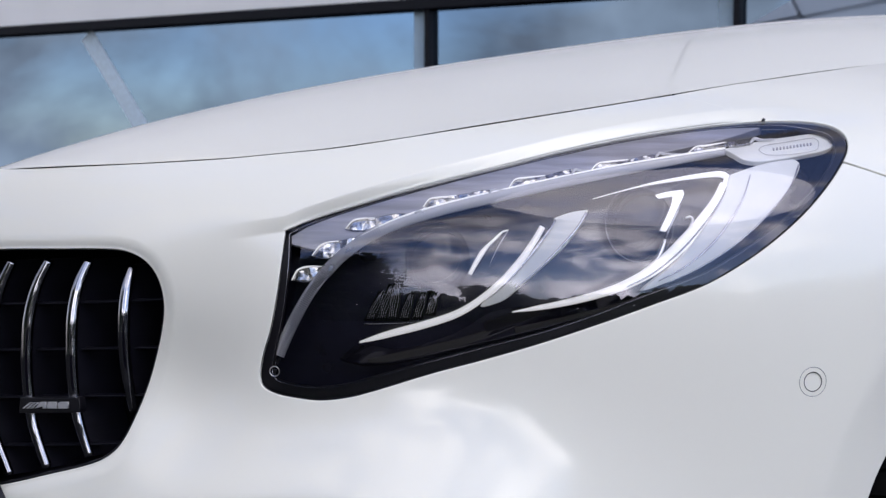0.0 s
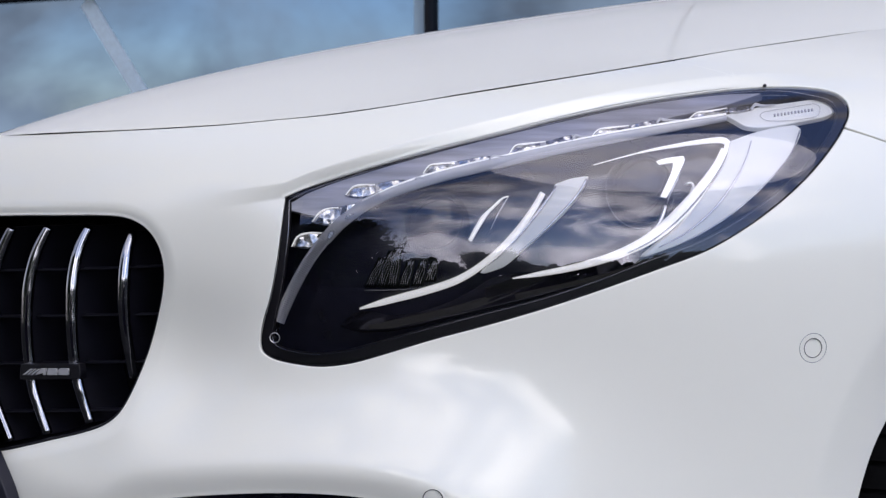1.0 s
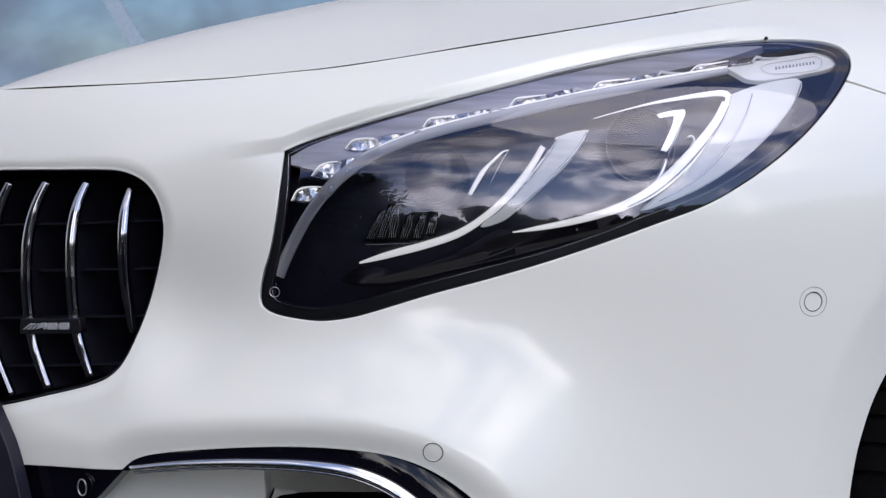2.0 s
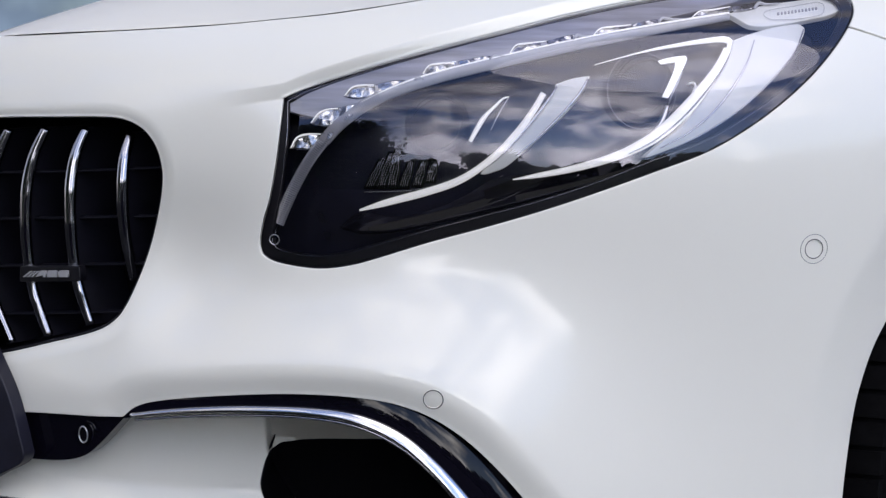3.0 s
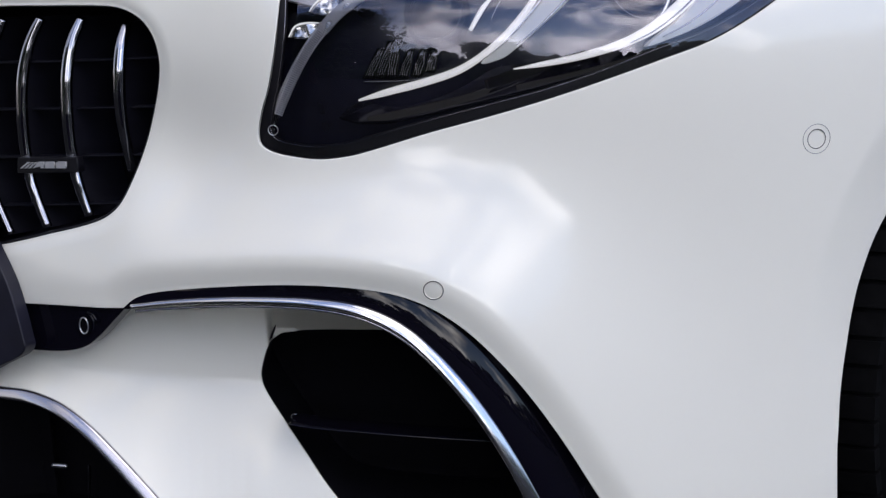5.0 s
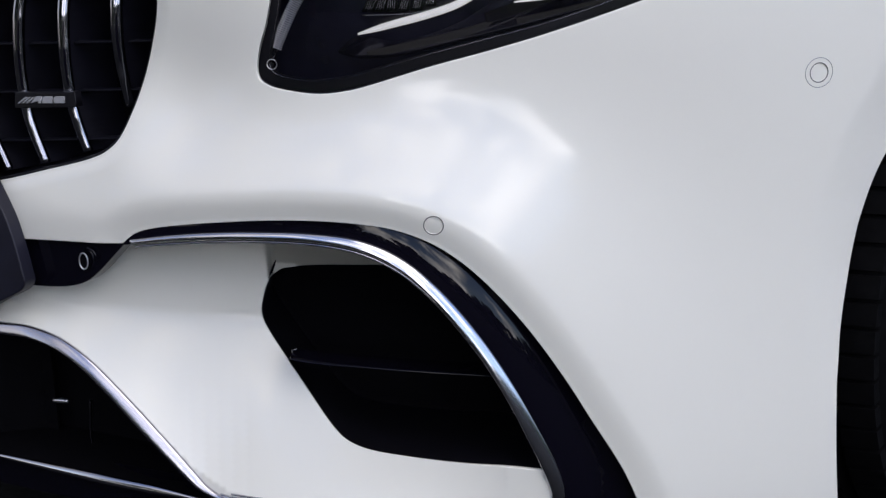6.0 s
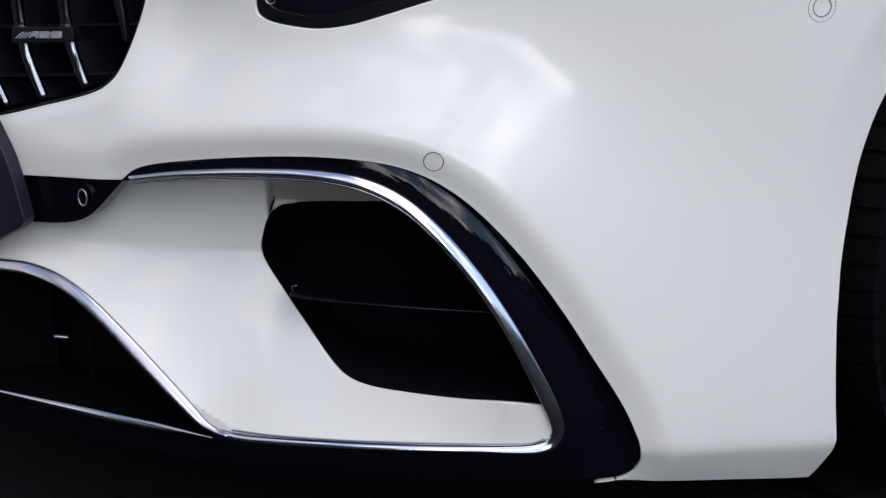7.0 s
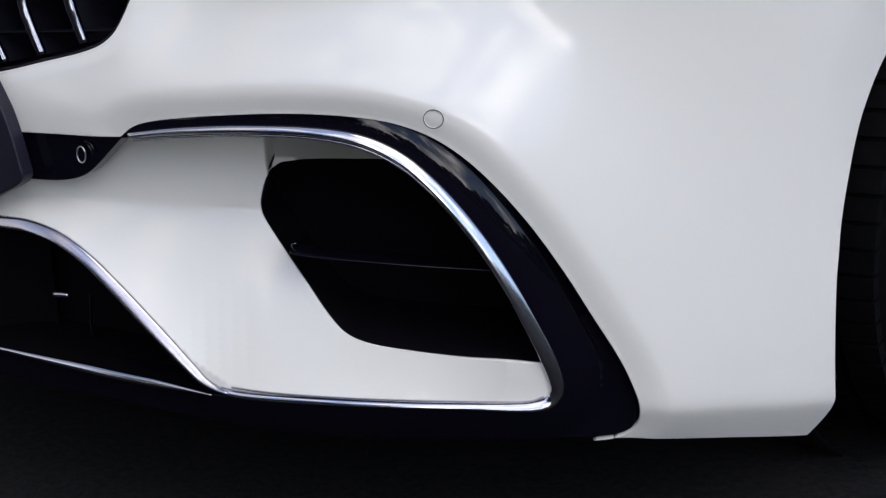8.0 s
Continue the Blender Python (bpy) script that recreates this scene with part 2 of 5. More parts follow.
# ---- mesh helpers ----
def smooth(points, closed=True, step=0.004):
    """A smooth line through points; a point with a third value is a sharp corner."""
    pts = [np.array(p[:2]) for p in points]
    sharp = [len(p) > 2 for p in points]
    n, line = len(pts), []
    for i in range(n if closed else n - 1):
        a, b = pts[i], pts[(i + 1) % n]
        before = a if sharp[i] or (not closed and i == 0) else pts[i - 1]
        after = b if sharp[(i + 1) % n] or (not closed and i == n - 2) else pts[(i + 2) % n]
        gap = np.linalg.norm(b - a)
        ta = (b - before) * gap / max(np.linalg.norm(a - before) + gap, 1e-6)
        tb = (after - a) * gap / max(np.linalg.norm(after - b) + gap, 1e-6)
        k = max(int(math.ceil(gap / step)), 1)
        for j in range(k):
            t = j / k
            line.append((2 * t**3 - 3 * t**2 + 1) * a + (t**3 - 2 * t**2 + t) * ta + (3 * t**2 - 2 * t**3) * b + (t**3 - t**2) * tb)
    if not closed:
        line.append(pts[-1])
    return np.array(line)


def within(p, loop):
    """Which of the points p lie inside the closed line."""
    odd = np.zeros(len(p), bool)
    a, b = loop, np.roll(loop, -1, 0)
    for (x0, y0), (x1, y1) in zip(a, b):
        if y0 == y1:
            continue
        cross = ((p[:, 1] < y0) != (p[:, 1] < y1)) & (p[:, 0] < (x1 - x0) * (p[:, 1] - y0) / (y1 - y0) + x0)
        odd ^= cross
    return odd


def grown(loop, d):
    """The closed line moved out by d."""
    t = np.roll(loop, -1, 0) - np.roll(loop, 1, 0)
    n = np.stack([t[:, 1], -t[:, 0]], 1) / np.maximum(np.linalg.norm(t, axis=1, keepdims=True), 1e-9)
    area = np.sum(loop[:, 0] * np.roll(loop[:, 1], -1) - loop[:, 1] * np.roll(loop[:, 0], -1))
    return loop + n * d * np.sign(area)


SURROUND = smooth([(0.1386, 0.1453), (0.1742, 0.1458), (0.1919, 0.1498), (0.2017, 0.1595), (0.2040, 0.1743), (0.2003, 0.1926), (0.1815, 0.2340), (0.1477, 0.2897), (0.1210, 0.3330), (0.0863, 0.3822), (0.0526, 0.4216), (0.0196, 0.4524), (-0.0131, 0.4733), (-0.0458, 0.4851), (-0.0786, 0.4903), (-0.1227, 0.4922), (-0.1676, 0.4906), (-0.2135, 0.4863), (-0.2607, 0.4800), (-0.2959, 0.4731), (-0.3137, 0.4662), (-0.3274, 0.4549)], closed=False)


def nearest(x, z, line):
    """Distance to a line, and which of its points is nearest."""
    p = np.stack([np.ravel(x), np.ravel(z)], 1)
    best, who = np.full(len(p), 1e9), np.zeros(len(p), int)
    for i in range(0, len(line), 64):
        d = ((p[:, None] - line[None, i : i + 64]) ** 2).sum(2)
        k = d.argmin(1)
        d = d[np.arange(len(p)), k]
        m = d < best
        best[m], who[m] = d[m], k[m] + i
    for step in (-1, 1):
        a, b = line[who], line[np.clip(who + step, 0, len(line) - 1)]
        ab = b - a
        s = np.clip(((p - a) * ab).sum(1) / np.maximum((ab**2).sum(1), 1e-12), 0, 1)
        best = np.minimum(best, ((p - a - ab * s[:, None]) ** 2).sum(1))
    return np.sqrt(best), who


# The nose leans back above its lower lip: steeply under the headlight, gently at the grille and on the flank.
# The setback runs along rays from the camera's place, so outlines hold.
LEAN, CAM_SPOT = 0.039, np.array((0.0, 0.0, 0.84))
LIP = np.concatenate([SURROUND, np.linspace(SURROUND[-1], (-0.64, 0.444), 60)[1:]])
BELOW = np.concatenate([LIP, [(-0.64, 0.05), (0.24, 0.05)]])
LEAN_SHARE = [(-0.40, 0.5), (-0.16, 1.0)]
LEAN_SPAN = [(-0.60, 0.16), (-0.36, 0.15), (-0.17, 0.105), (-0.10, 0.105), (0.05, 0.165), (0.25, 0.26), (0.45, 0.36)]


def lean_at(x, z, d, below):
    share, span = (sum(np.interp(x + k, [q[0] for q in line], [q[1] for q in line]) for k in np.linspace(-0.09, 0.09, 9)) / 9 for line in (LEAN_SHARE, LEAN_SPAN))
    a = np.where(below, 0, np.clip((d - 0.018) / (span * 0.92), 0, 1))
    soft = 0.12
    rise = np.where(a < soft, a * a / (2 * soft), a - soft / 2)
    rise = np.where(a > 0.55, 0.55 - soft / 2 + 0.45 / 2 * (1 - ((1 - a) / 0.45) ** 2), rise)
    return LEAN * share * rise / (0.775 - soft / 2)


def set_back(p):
    """How far the nose is set back at points p, measured away from the camera's place, rounded more the further it is
    from the lip.
    """
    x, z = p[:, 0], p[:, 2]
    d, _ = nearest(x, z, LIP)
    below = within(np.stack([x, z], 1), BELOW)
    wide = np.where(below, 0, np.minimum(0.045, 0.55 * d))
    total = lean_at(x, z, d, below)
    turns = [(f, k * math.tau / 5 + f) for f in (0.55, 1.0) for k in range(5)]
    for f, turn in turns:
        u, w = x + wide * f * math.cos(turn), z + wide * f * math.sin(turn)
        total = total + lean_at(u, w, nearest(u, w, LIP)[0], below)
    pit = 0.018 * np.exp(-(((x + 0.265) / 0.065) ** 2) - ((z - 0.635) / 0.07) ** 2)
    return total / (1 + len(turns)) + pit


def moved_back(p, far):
    return p + (p - CAM_SPOT) * (far / np.linalg.norm(p - CAM_SPOT, axis=1))[:, None]


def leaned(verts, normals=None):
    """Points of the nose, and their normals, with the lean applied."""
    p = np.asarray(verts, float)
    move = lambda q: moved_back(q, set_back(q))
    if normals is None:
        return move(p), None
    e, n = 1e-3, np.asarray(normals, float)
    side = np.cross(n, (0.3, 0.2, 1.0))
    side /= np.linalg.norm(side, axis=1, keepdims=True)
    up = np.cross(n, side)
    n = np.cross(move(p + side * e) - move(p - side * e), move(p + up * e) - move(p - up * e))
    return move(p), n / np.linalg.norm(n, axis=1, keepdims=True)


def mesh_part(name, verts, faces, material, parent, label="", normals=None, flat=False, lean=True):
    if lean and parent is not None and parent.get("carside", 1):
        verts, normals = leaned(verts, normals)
    me = bpy.data.meshes.new(name)
    base = BASE if parent is None or parent.get("carside", 1) else np.zeros(3)
    me.from_pydata((np.asarray(verts) - base).tolist(), [], [list(map(int, f)) for f in faces])
    me.validate()
    me.update()
    if not flat:
        me.polygons.foreach_set("use_smooth", [True] * len(me.polygons))
    if normals is not None and len(me.vertices) == len(normals):
        me.normals_split_custom_set_from_vertices(np.asarray(normals).tolist())
    me.materials.append(material)
    ob = new(name, me)
    ob.parent = parent
    if label:
        tagged(ob, label)
    return ob


def triangles(loop, holes, step, along=None):
    """A fine flat net inside the loop and outside the holes, with rows of points along a crease."""
    lines = [loop, *holes]
    lo, hi = loop.min(0), loop.max(0)
    gx, gz = np.meshgrid(np.arange(lo[0], hi[0], step), np.arange(lo[1], hi[1], step * 0.87))
    gx = gx + (np.arange(gx.shape[0]) % 2)[:, None] * step / 2
    p = np.stack([gx.ravel(), gz.ravel()], 1)
    p = p[within(p, loop)]
    for h in holes:
        p = p[~within(p, h)]
    edge = np.concatenate(lines)
    keep = np.ones(len(p), bool)
    for i in range(0, len(edge), 200):
        d = ((p[:, None] - edge[None, i : i + 200]) ** 2).sum(2).min(1)
        keep &= d > (step * 0.45) ** 2
    p = p[keep]
    if along is not None:
        q = along[within(along, loop)]
        for h in holes:
            q = q[~within(q, h)]
        for i in range(0, len(edge), 200):
            q = q[((q[:, None] - edge[None, i : i + 200]) ** 2).sum(2).min(1) > 0.0022**2] if len(q) else q
        for i in range(0, len(q), 200):
            p = p[((p[:, None] - q[None, i : i + 200]) ** 2).sum(2).min(1) > 0.003**2]
        p = np.concatenate([p, q])
    verts, edges = list(map(Vector, edge.tolist())) + list(map(Vector, p.tolist())), []
    k = 0
    for q in lines:
        edges += [(k + i, k + (i + 1) % len(q)) for i in range(len(q))]
        k += len(q)
    v, _, tri, _, _, _ = delaunay_2d_cdt(verts, edges, [], 0, 1e-7)
    v = np.array([tuple(a) for a in v])
    tri = np.array([t for t in tri if len(t) == 3])
    mid = v[tri].mean(1)
    ok = within(mid, loop)
    for h in holes:
        ok &= ~within(mid, h)
    tri = tri[ok]
    a, b, c = v[tri[:, 0]], v[tri[:, 1]], v[tri[:, 2]]
    turn = (b[:, 0] - a[:, 0]) * (c[:, 1] - a[:, 1]) - (b[:, 1] - a[:, 1]) * (c[:, 0] - a[:, 0])
    tri[turn < 0] = tri[turn < 0][:, ::-1]
    return v, tri[np.abs(turn) > 1e-12]


def sheet(name, outline, holes, material, parent, label="", off=0.0, step=0.008, rim=0.012, lip=0.0012, along=None, deeper=None):
    """A panel that follows the body: outline and holes are lines in x and z; its edges turn in by rim."""
    depth = off if callable(off) else (lambda x, z: off + 0 * x)
    v, tri = triangles(outline, holes, step, along)
    used = np.unique(tri)
    back = np.full(len(v), -1)
    back[used] = np.arange(len(used))
    v, tri = v[used], back[tri]
    y = skin(v[:, 0], v[:, 1]) + depth(v[:, 0], v[:, 1])
    n = slope(v[:, 0], v[:, 1], (lambda x, z: depth(x, z) + deeper(x, z)) if deeper else depth)
    face = np.stack([v[:, 0], y, v[:, 1]], 1)
    if deeper:
        face = moved_back(face, deeper(v[:, 0], v[:, 1]))
    verts, faces, normals = [face], tri.tolist(), [n]
    if rim:
        e = np.concatenate([tri[:, [0, 1]], tri[:, [1, 2]], tri[:, [2, 0]]])
        have = set(map(tuple, e.tolist()))
        e = np.array([t for t in e.tolist() if (t[1], t[0]) not in have])
        d = v[e[:, 1]] - v[e[:, 0]]
        side = np.stack([d[:, 1], -d[:, 0]], 1) / np.maximum(np.linalg.norm(d, axis=1, keepdims=True), 1e-9)
        outward = np.zeros((len(v), 2))
        np.add.at(outward, e[:, 0], side)
        np.add.at(outward, e[:, 1], side)
        ids = np.unique(e)
        o2 = outward[ids] / np.maximum(np.linalg.norm(outward[ids], axis=1, keepdims=True), 1e-9)
        o3 = np.stack([o2[:, 0], 0 * o2[:, 0], o2[:, 1]], 1)
        nn = n[ids]
        o3 = o3 - nn * (o3 * nn).sum(1, keepdims=True)
        o3 /= np.maximum(np.linalg.norm(o3, axis=1, keepdims=True), 1e-9)
        top = verts[0][ids]
        row = [top, top + o3 * lip * 0.7 - nn * lip * 0.3, top + o3 * lip - nn * lip, top + o3 * lip - nn * rim]
        start = len(v)
        at = {int(k): i for i, k in enumerate(ids)}
        m = len(ids)
        verts += row
        half = (nn + o3) / np.linalg.norm(nn + o3, axis=1, keepdims=True)
        normals += [nn, half, o3, o3]
        for a, b in e.tolist():
            i, j = at[a], at[b]
            for r in range(3):
                faces.append((start + r * m + i, start + (r + 1) * m + i, start + (r + 1) * m + j, start + r * m + j))
    return mesh_part(name, np.concatenate(verts), faces, material, parent, label, np.concatenate(normals))


def spread_over(values, count):
    return np.interp(np.linspace(0, 1, count), np.linspace(0, 1, len(values)), values)


def ribbon(name, path, widths, material, parent, label="", off=0.0, thick=0.004, closed=False, round_=10, step=0.004, also=None, tilt=0.0, flat=0.7, lie=(0, 0), turn=(0, 0)):
    """A bar along a line on the body: widths across it, thick towards the front, with a rounded face."""
    p = smooth(path, closed, step) if not isinstance(path, np.ndarray) else path
    n = len(p)
    t = (np.roll(p, -1, 0) - np.roll(p, 1, 0)) if closed else np.gradient(p, axis=0)
    t /= np.maximum(np.linalg.norm(t, axis=1, keepdims=True), 1e-9)
    side = np.stack([t[:, 1], -t[:, 0]], 1)
    w = spread_over(widths if isinstance(widths, (list, tuple)) else [widths, widths], n)
    o = spread_over(off if isinstance(off, (list, tuple)) else [off, off], n)
    y = skin(p[:, 0], p[:, 1]) + o + (also(p[:, 0], p[:, 1]) if also else 0)
    verts, m, swing = [], round_, spread_over(turn, n)
    for k in range(m):
        a = 2 * math.pi * k / m
        c, s = math.cos(a), math.sin(a)
        front = thick * (abs(s) ** flat if s > 0 else -0.35 * abs(s))
        q = p + side * (w / 2 * np.sign(c) * abs(c) ** 0.8)[:, None]
        verts.append(moved_back(np.stack([q[:, 0], y - front + tilt * (q[:, 1] - p[:, 1]) + swing * (q[:, 0] - p[:, 0]), q[:, 1]], 1), spread_over(lie, n)))
    verts = np.stack(verts, 1).reshape(-1, 3)
    faces = []
    for i in range(n if closed else n - 1):
        j = (i + 1) % n
        for k in range(m):
            l = (k + 1) % m
            faces.append((i * m + k, i * m + l, j * m + l, j * m + k))
    if not closed:
        faces.append(list(range(m))[::-1])
        faces.append([(n - 1) * m + k for k in range(m)])
    return mesh_part(name, verts, faces, material, parent, label)


def box(name, lo, hi, material, parent=None, label="", turn=None, bevel=0.0):
    """A box between two corners, with bevelled edges, placed by the matrix turn."""
    bm = bmesh.new()
    bmesh.ops.create_cube(bm, size=1)
    lo, hi = Vector(lo), Vector(hi)
    for v in bm.verts:
        v.co = Vector([(lo[k] + hi[k]) / 2 + v.co[k] * (hi[k] - lo[k]) for k in range(3)])
    if bevel:
        bmesh.ops.bevel(bm, geom=bm.edges[:], offset=bevel, segments=2, affect="EDGES", profile=0.5)
    if turn is not None:
        bm.transform(turn)
    return linked(name, bm, material, parent, label)


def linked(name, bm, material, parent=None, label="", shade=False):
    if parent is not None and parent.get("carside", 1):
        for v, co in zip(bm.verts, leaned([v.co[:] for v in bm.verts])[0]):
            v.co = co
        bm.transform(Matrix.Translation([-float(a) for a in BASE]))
    bmesh.ops.recalc_face_normals(bm, faces=bm.faces[:])
    me = bpy.data.meshes.new(name)
    bm.to_mesh(me)
    bm.free()
    if shade:
        me.polygons.foreach_set("use_smooth", [True] * len(me.polygons))
    me.materials.append(material)
    ob = new(name, me)
    ob.parent = parent
    if label:
        tagged(ob, label)
    return ob


# ---- ground and building ----
def ground():
    bm = bmesh.new()
    bmesh.ops.create_grid(bm, x_segments=8, y_segments=8, size=600)
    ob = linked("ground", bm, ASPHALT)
    tagged(ob, "rough asphalt, base colour darkened for the shade under the car", "ground", kind="structure")


ground()
FACADE = Matrix.Translation((0, 10.0, 0)) @ Matrix.Rotation(-radians(32), 4, "Z")


def building():
    """A glazed hall: x along the facade, y into it."""
    hall = new("building")
    hall.matrix_world = FACADE
    hall["carside"] = 0
    tagged(hall, "glazed building with dark mullions and a pale panel band", "building")
    box("panel_band", (-16, -0.06, 1.93), (6.2, 0.25, 3.1), PANEL, hall, "pale painted panel band", bevel=0.01)
    for k in range(10):
        for row in range(2):
            a, low = -15.9 + 2.2 * k, 3.13 + 1.75 * row
            box("panel", (a, -0.05 + 0.012 * ((k + row) % 2), low), (a + 2.17, 0.25, low + 1.72), PANEL, hall, bevel=0.012)
    box("rail", (-16, -0.10, 1.86), (6.2, 0.10, 1.93), MULLION, hall, "dark window rail", bevel=0.006)
    box("sill", (-16, -0.10, 0.0), (6.2, 0.2, 0.12), MULLION, hall, "dark plinth", bevel=0.006)
    edges = [-12.2, -8.1, -4.45, -0.08, 2.02, 4.1, 6.1]
    for a, b in zip(edges[:-1], edges[1:]):
        box("pane", (a + 0.02, -0.012, 0.12), (b - 0.02, 0.012, 1.86), COATED, hall)
    for a in edges:
        box("mullion", (a - 0.02, -0.07, 0.12), (a + 0.02, 0.07, 1.86), MULLION, hall, bevel=0.004)
    for a in (-0.16, 1.94):
        box("inner_frame", (a - 0.05, -0.02, 0.12), (a + 0.05, 0.01, 1.86), PALE_FRAME, hall, "pale window frame member", bevel=0.004)
    # Slanting pale strip laid across the front of a pane.
    lean = Matrix.Translation((-2.66, -0.008, 1.22)) @ Matrix.Rotation(radians(-38), 4, "Y")
    box("brace", (-0.065, -0.008, -0.78), (0.065, 0.008, 0.78), SLANT_STRIP, hall, "slanting pale strip on the glazing", turn=lean)
    box("end_wall", (6.05, 0.26, 0.0), (6.2, 6.0, 6.6), PANEL, hall, "pale end wall")
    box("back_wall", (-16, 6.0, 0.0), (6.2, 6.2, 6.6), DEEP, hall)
    box("roof", (-16.1, 0.26, 6.45), (6.3, 6.2, 6.6), PANEL, hall)


building()


def woods():
    """A far belt of trees round the open side of the yard."""
    rng = np.random.default_rng(4)
    ball = bmesh.new()
    bmesh.ops.create_icosphere(ball, subdivisions=1, radius=1)
    bv = np.array([v.co[:] for v in ball.verts])
    bf = np.array([[v.index for v in f.verts] for f in ball.faces])
    ball.free()
    verts, faces = [], []
    for k in range(1500):
        a = radians(rng.uniform(224, 392))
        far = rng.uniform(62, 78)
        top = 7.0 + 2.6 * noise.noise((a * 7, 1.3, 0)) + 1.2 * noise.noise((a * 23, 5.1, 0))
        z = rng.uniform(0, 1) ** 0.8 * top
        size = rng.uniform(0.7, 1.5)
        p = bv * size * rng.uniform(0.7, 1.3, bv.shape) + (far * math.cos(a), far * math.sin(a), z)
        faces.append(bf + len(verts) * len(bv))
        verts.append(p)
        if k % 3 == 0:
            low = bv * (2.2, 2.2, 1.9) * rng.uniform(0.8, 1.2, bv.shape) + (far * math.cos(a), far * math.sin(a), 1.0)
            faces.append(bf + len(verts) * len(bv))
            verts.append(low)
    me = bpy.data.meshes.new("far_woods")
    me.from_pydata(np.concatenate(verts).tolist(), [], np.concatenate(faces).tolist())
    me.materials.append(LEAVES)
    tagged(new("far_woods", me), "dark green belt of trees on the far side of the yard", "trees", kind="stuff")


woods()


def tree(x, y, high, seed):
    """A broad tree: tapered trunk, limbs and a crown of leaf clumps."""
    rng = np.random.default_rng(seed)
    top = new("tree")
    top.location = (x, y, 0)
    top["carside"] = 0
    tagged(top, "dark green leafy tree, out of view, added for reflections", "tree", "trees round the yard")
    verts, faces, ends = [], [], []

    def limb(a, b, r0, r1):
        a, b = np.array(a), np.array(b)
        d = (b - a) / np.linalg.norm(b - a)
        s = np.cross(d, (0.3, 0.9, 0.2))
        s /= np.linalg.norm(s)
        q, n = np.cross(d, s), len(verts)
        for p, r in ((a, r0), ((a + b) / 2 + s * r0 * 0.5, (r0 + r1) / 2), (b, r1)):
            for k in range(8):
                verts.append(p + (s * math.cos(k * math.pi / 4) + q * math.sin(k * math.pi / 4)) * r)
        for row in range(2):
            for k in range(8):
                l = (k + 1) % 8
                faces.append((n + row * 8 + k, n + row * 8 + l, n + row * 8 + 8 + l, n + row * 8 + 8 + k))

    limb((0, 0, 0), (0, 0, high * 0.45), high * 0.035, high * 0.022)
    for k in range(9):
        a, up = k * 2.4, rng.uniform(0.3, 0.9)
        end = (high * 0.28 * math.cos(a), high * 0.28 * math.sin(a), high * up)
        limb((0, 0, high * rng.uniform(0.25, 0.44)), end, high * 0.014, high * 0.004)
        ends.append(np.array(end))
    mesh_part("trunk", verts, faces, BARK, top, "grey-brown trunk and limbs")
    lv, lf = [], []
    for k in range(5200):
        c = ends[rng.integers(len(ends))] * (1, 1, 0.96) + rng.normal(0, high * 0.085, 3)
        size = high * rng.uniform(0.02, 0.045)
        u, v = rng.normal(0, 1, 3), rng.normal(0, 1, 3)
        u, v = u / np.linalg.norm(u) * size, v / np.linalg.norm(v) * size * 0.7
        n = len(lv)
        lv += [c - u, c + v, c + u, c - v]
        lf.append((n, n + 1, n + 2, n + 3))
    mesh_part("crown", lv, lf, LEAVES, top, "dark green leaves", flat=True)


# Trees out of view; most only add dark reflections in lamp and paint.
for x, y, high, seed in ((-11.0, -17.5, 10.0, 1), (-9.2, -20.5, 9.0, 2), (-14.0, -19.0, 10.5, 3), (0.6, -38.0, 6.5, 4), (-15.0, -15.0, 9.5, 5), (-18.0, -13.5, 9.0, 6)):
    tree(x, y, high, seed)

# ---- the car ----
car = new("car")
car.location = BASE
car["carside"] = 1
tagged(car, "white coupe with black grille and chrome trim, parked on asphalt", "car")

HEADLIGHT = smooth([(-0.1549, 0.7802, 1), (-0.1339, 0.7891), (-0.0898, 0.8034), (-0.0460, 0.8166), (0.0090, 0.8314), (0.0646, 0.8453), (0.1215, 0.8594), (0.1801, 0.8716), (0.2407, 0.8815), (0.3035, 0.8892), (0.3551, 0.8923), (0.3937, 0.8909), (0.4167, 0.8855), (0.4262, 0.8757), (0.4248, 0.8624), (0.4142, 0.8470), (0.3944, 0.8251), (0.3662, 0.7983), (0.3337, 0.7726), (0.2971, 0.7484), (0.2559, 0.7268), (0.2052, 0.7091), (0.1500, 0.6903), (0.0957, 0.6729), (0.0418, 0.6574), (-0.0120, 0.6429), (-0.0663, 0.6259), (-0.0881, 0.6199), (-0.1168, 0.6159), (-0.1451, 0.6178), (-0.1658, 0.6220), (-0.1765, 0.6289), (-0.1792, 0.6398), (-0.1763, 0.6586), (-0.1690, 0.6836), (-0.1623, 0.7192), (-0.1581, 0.7519)])
GRILLE = smooth([(-0.6340, 0.7440, 1), (-0.4652, 0.7561), (-0.3963, 0.7587), (-0.3320, 0.7598), (-0.3101, 0.7558), (-0.2933, 0.7460), (-0.2815, 0.7296), (-0.2760, 0.7081), (-0.2765, 0.6885), (-0.2820, 0.6603), (-0.2920, 0.6260), (-0.3069, 0.5911), (-0.3240, 0.5614), (-0.3406, 0.5465), (-0.3625, 0.5366), (-0.4078, 0.5226), (-0.4620, 0.5061), (-0.6340, 0.4620, 1)])
SHUT = [(-0.6400, 0.8360), (-0.4657, 0.8387), (-0.3426, 0.8431), (-0.2315, 0.8488), (-0.1671, 0.8545), (-0.1041, 0.8607), (-0.0135, 0.8748), (0.1262, 0.8980), (0.2480, 0.9191)]


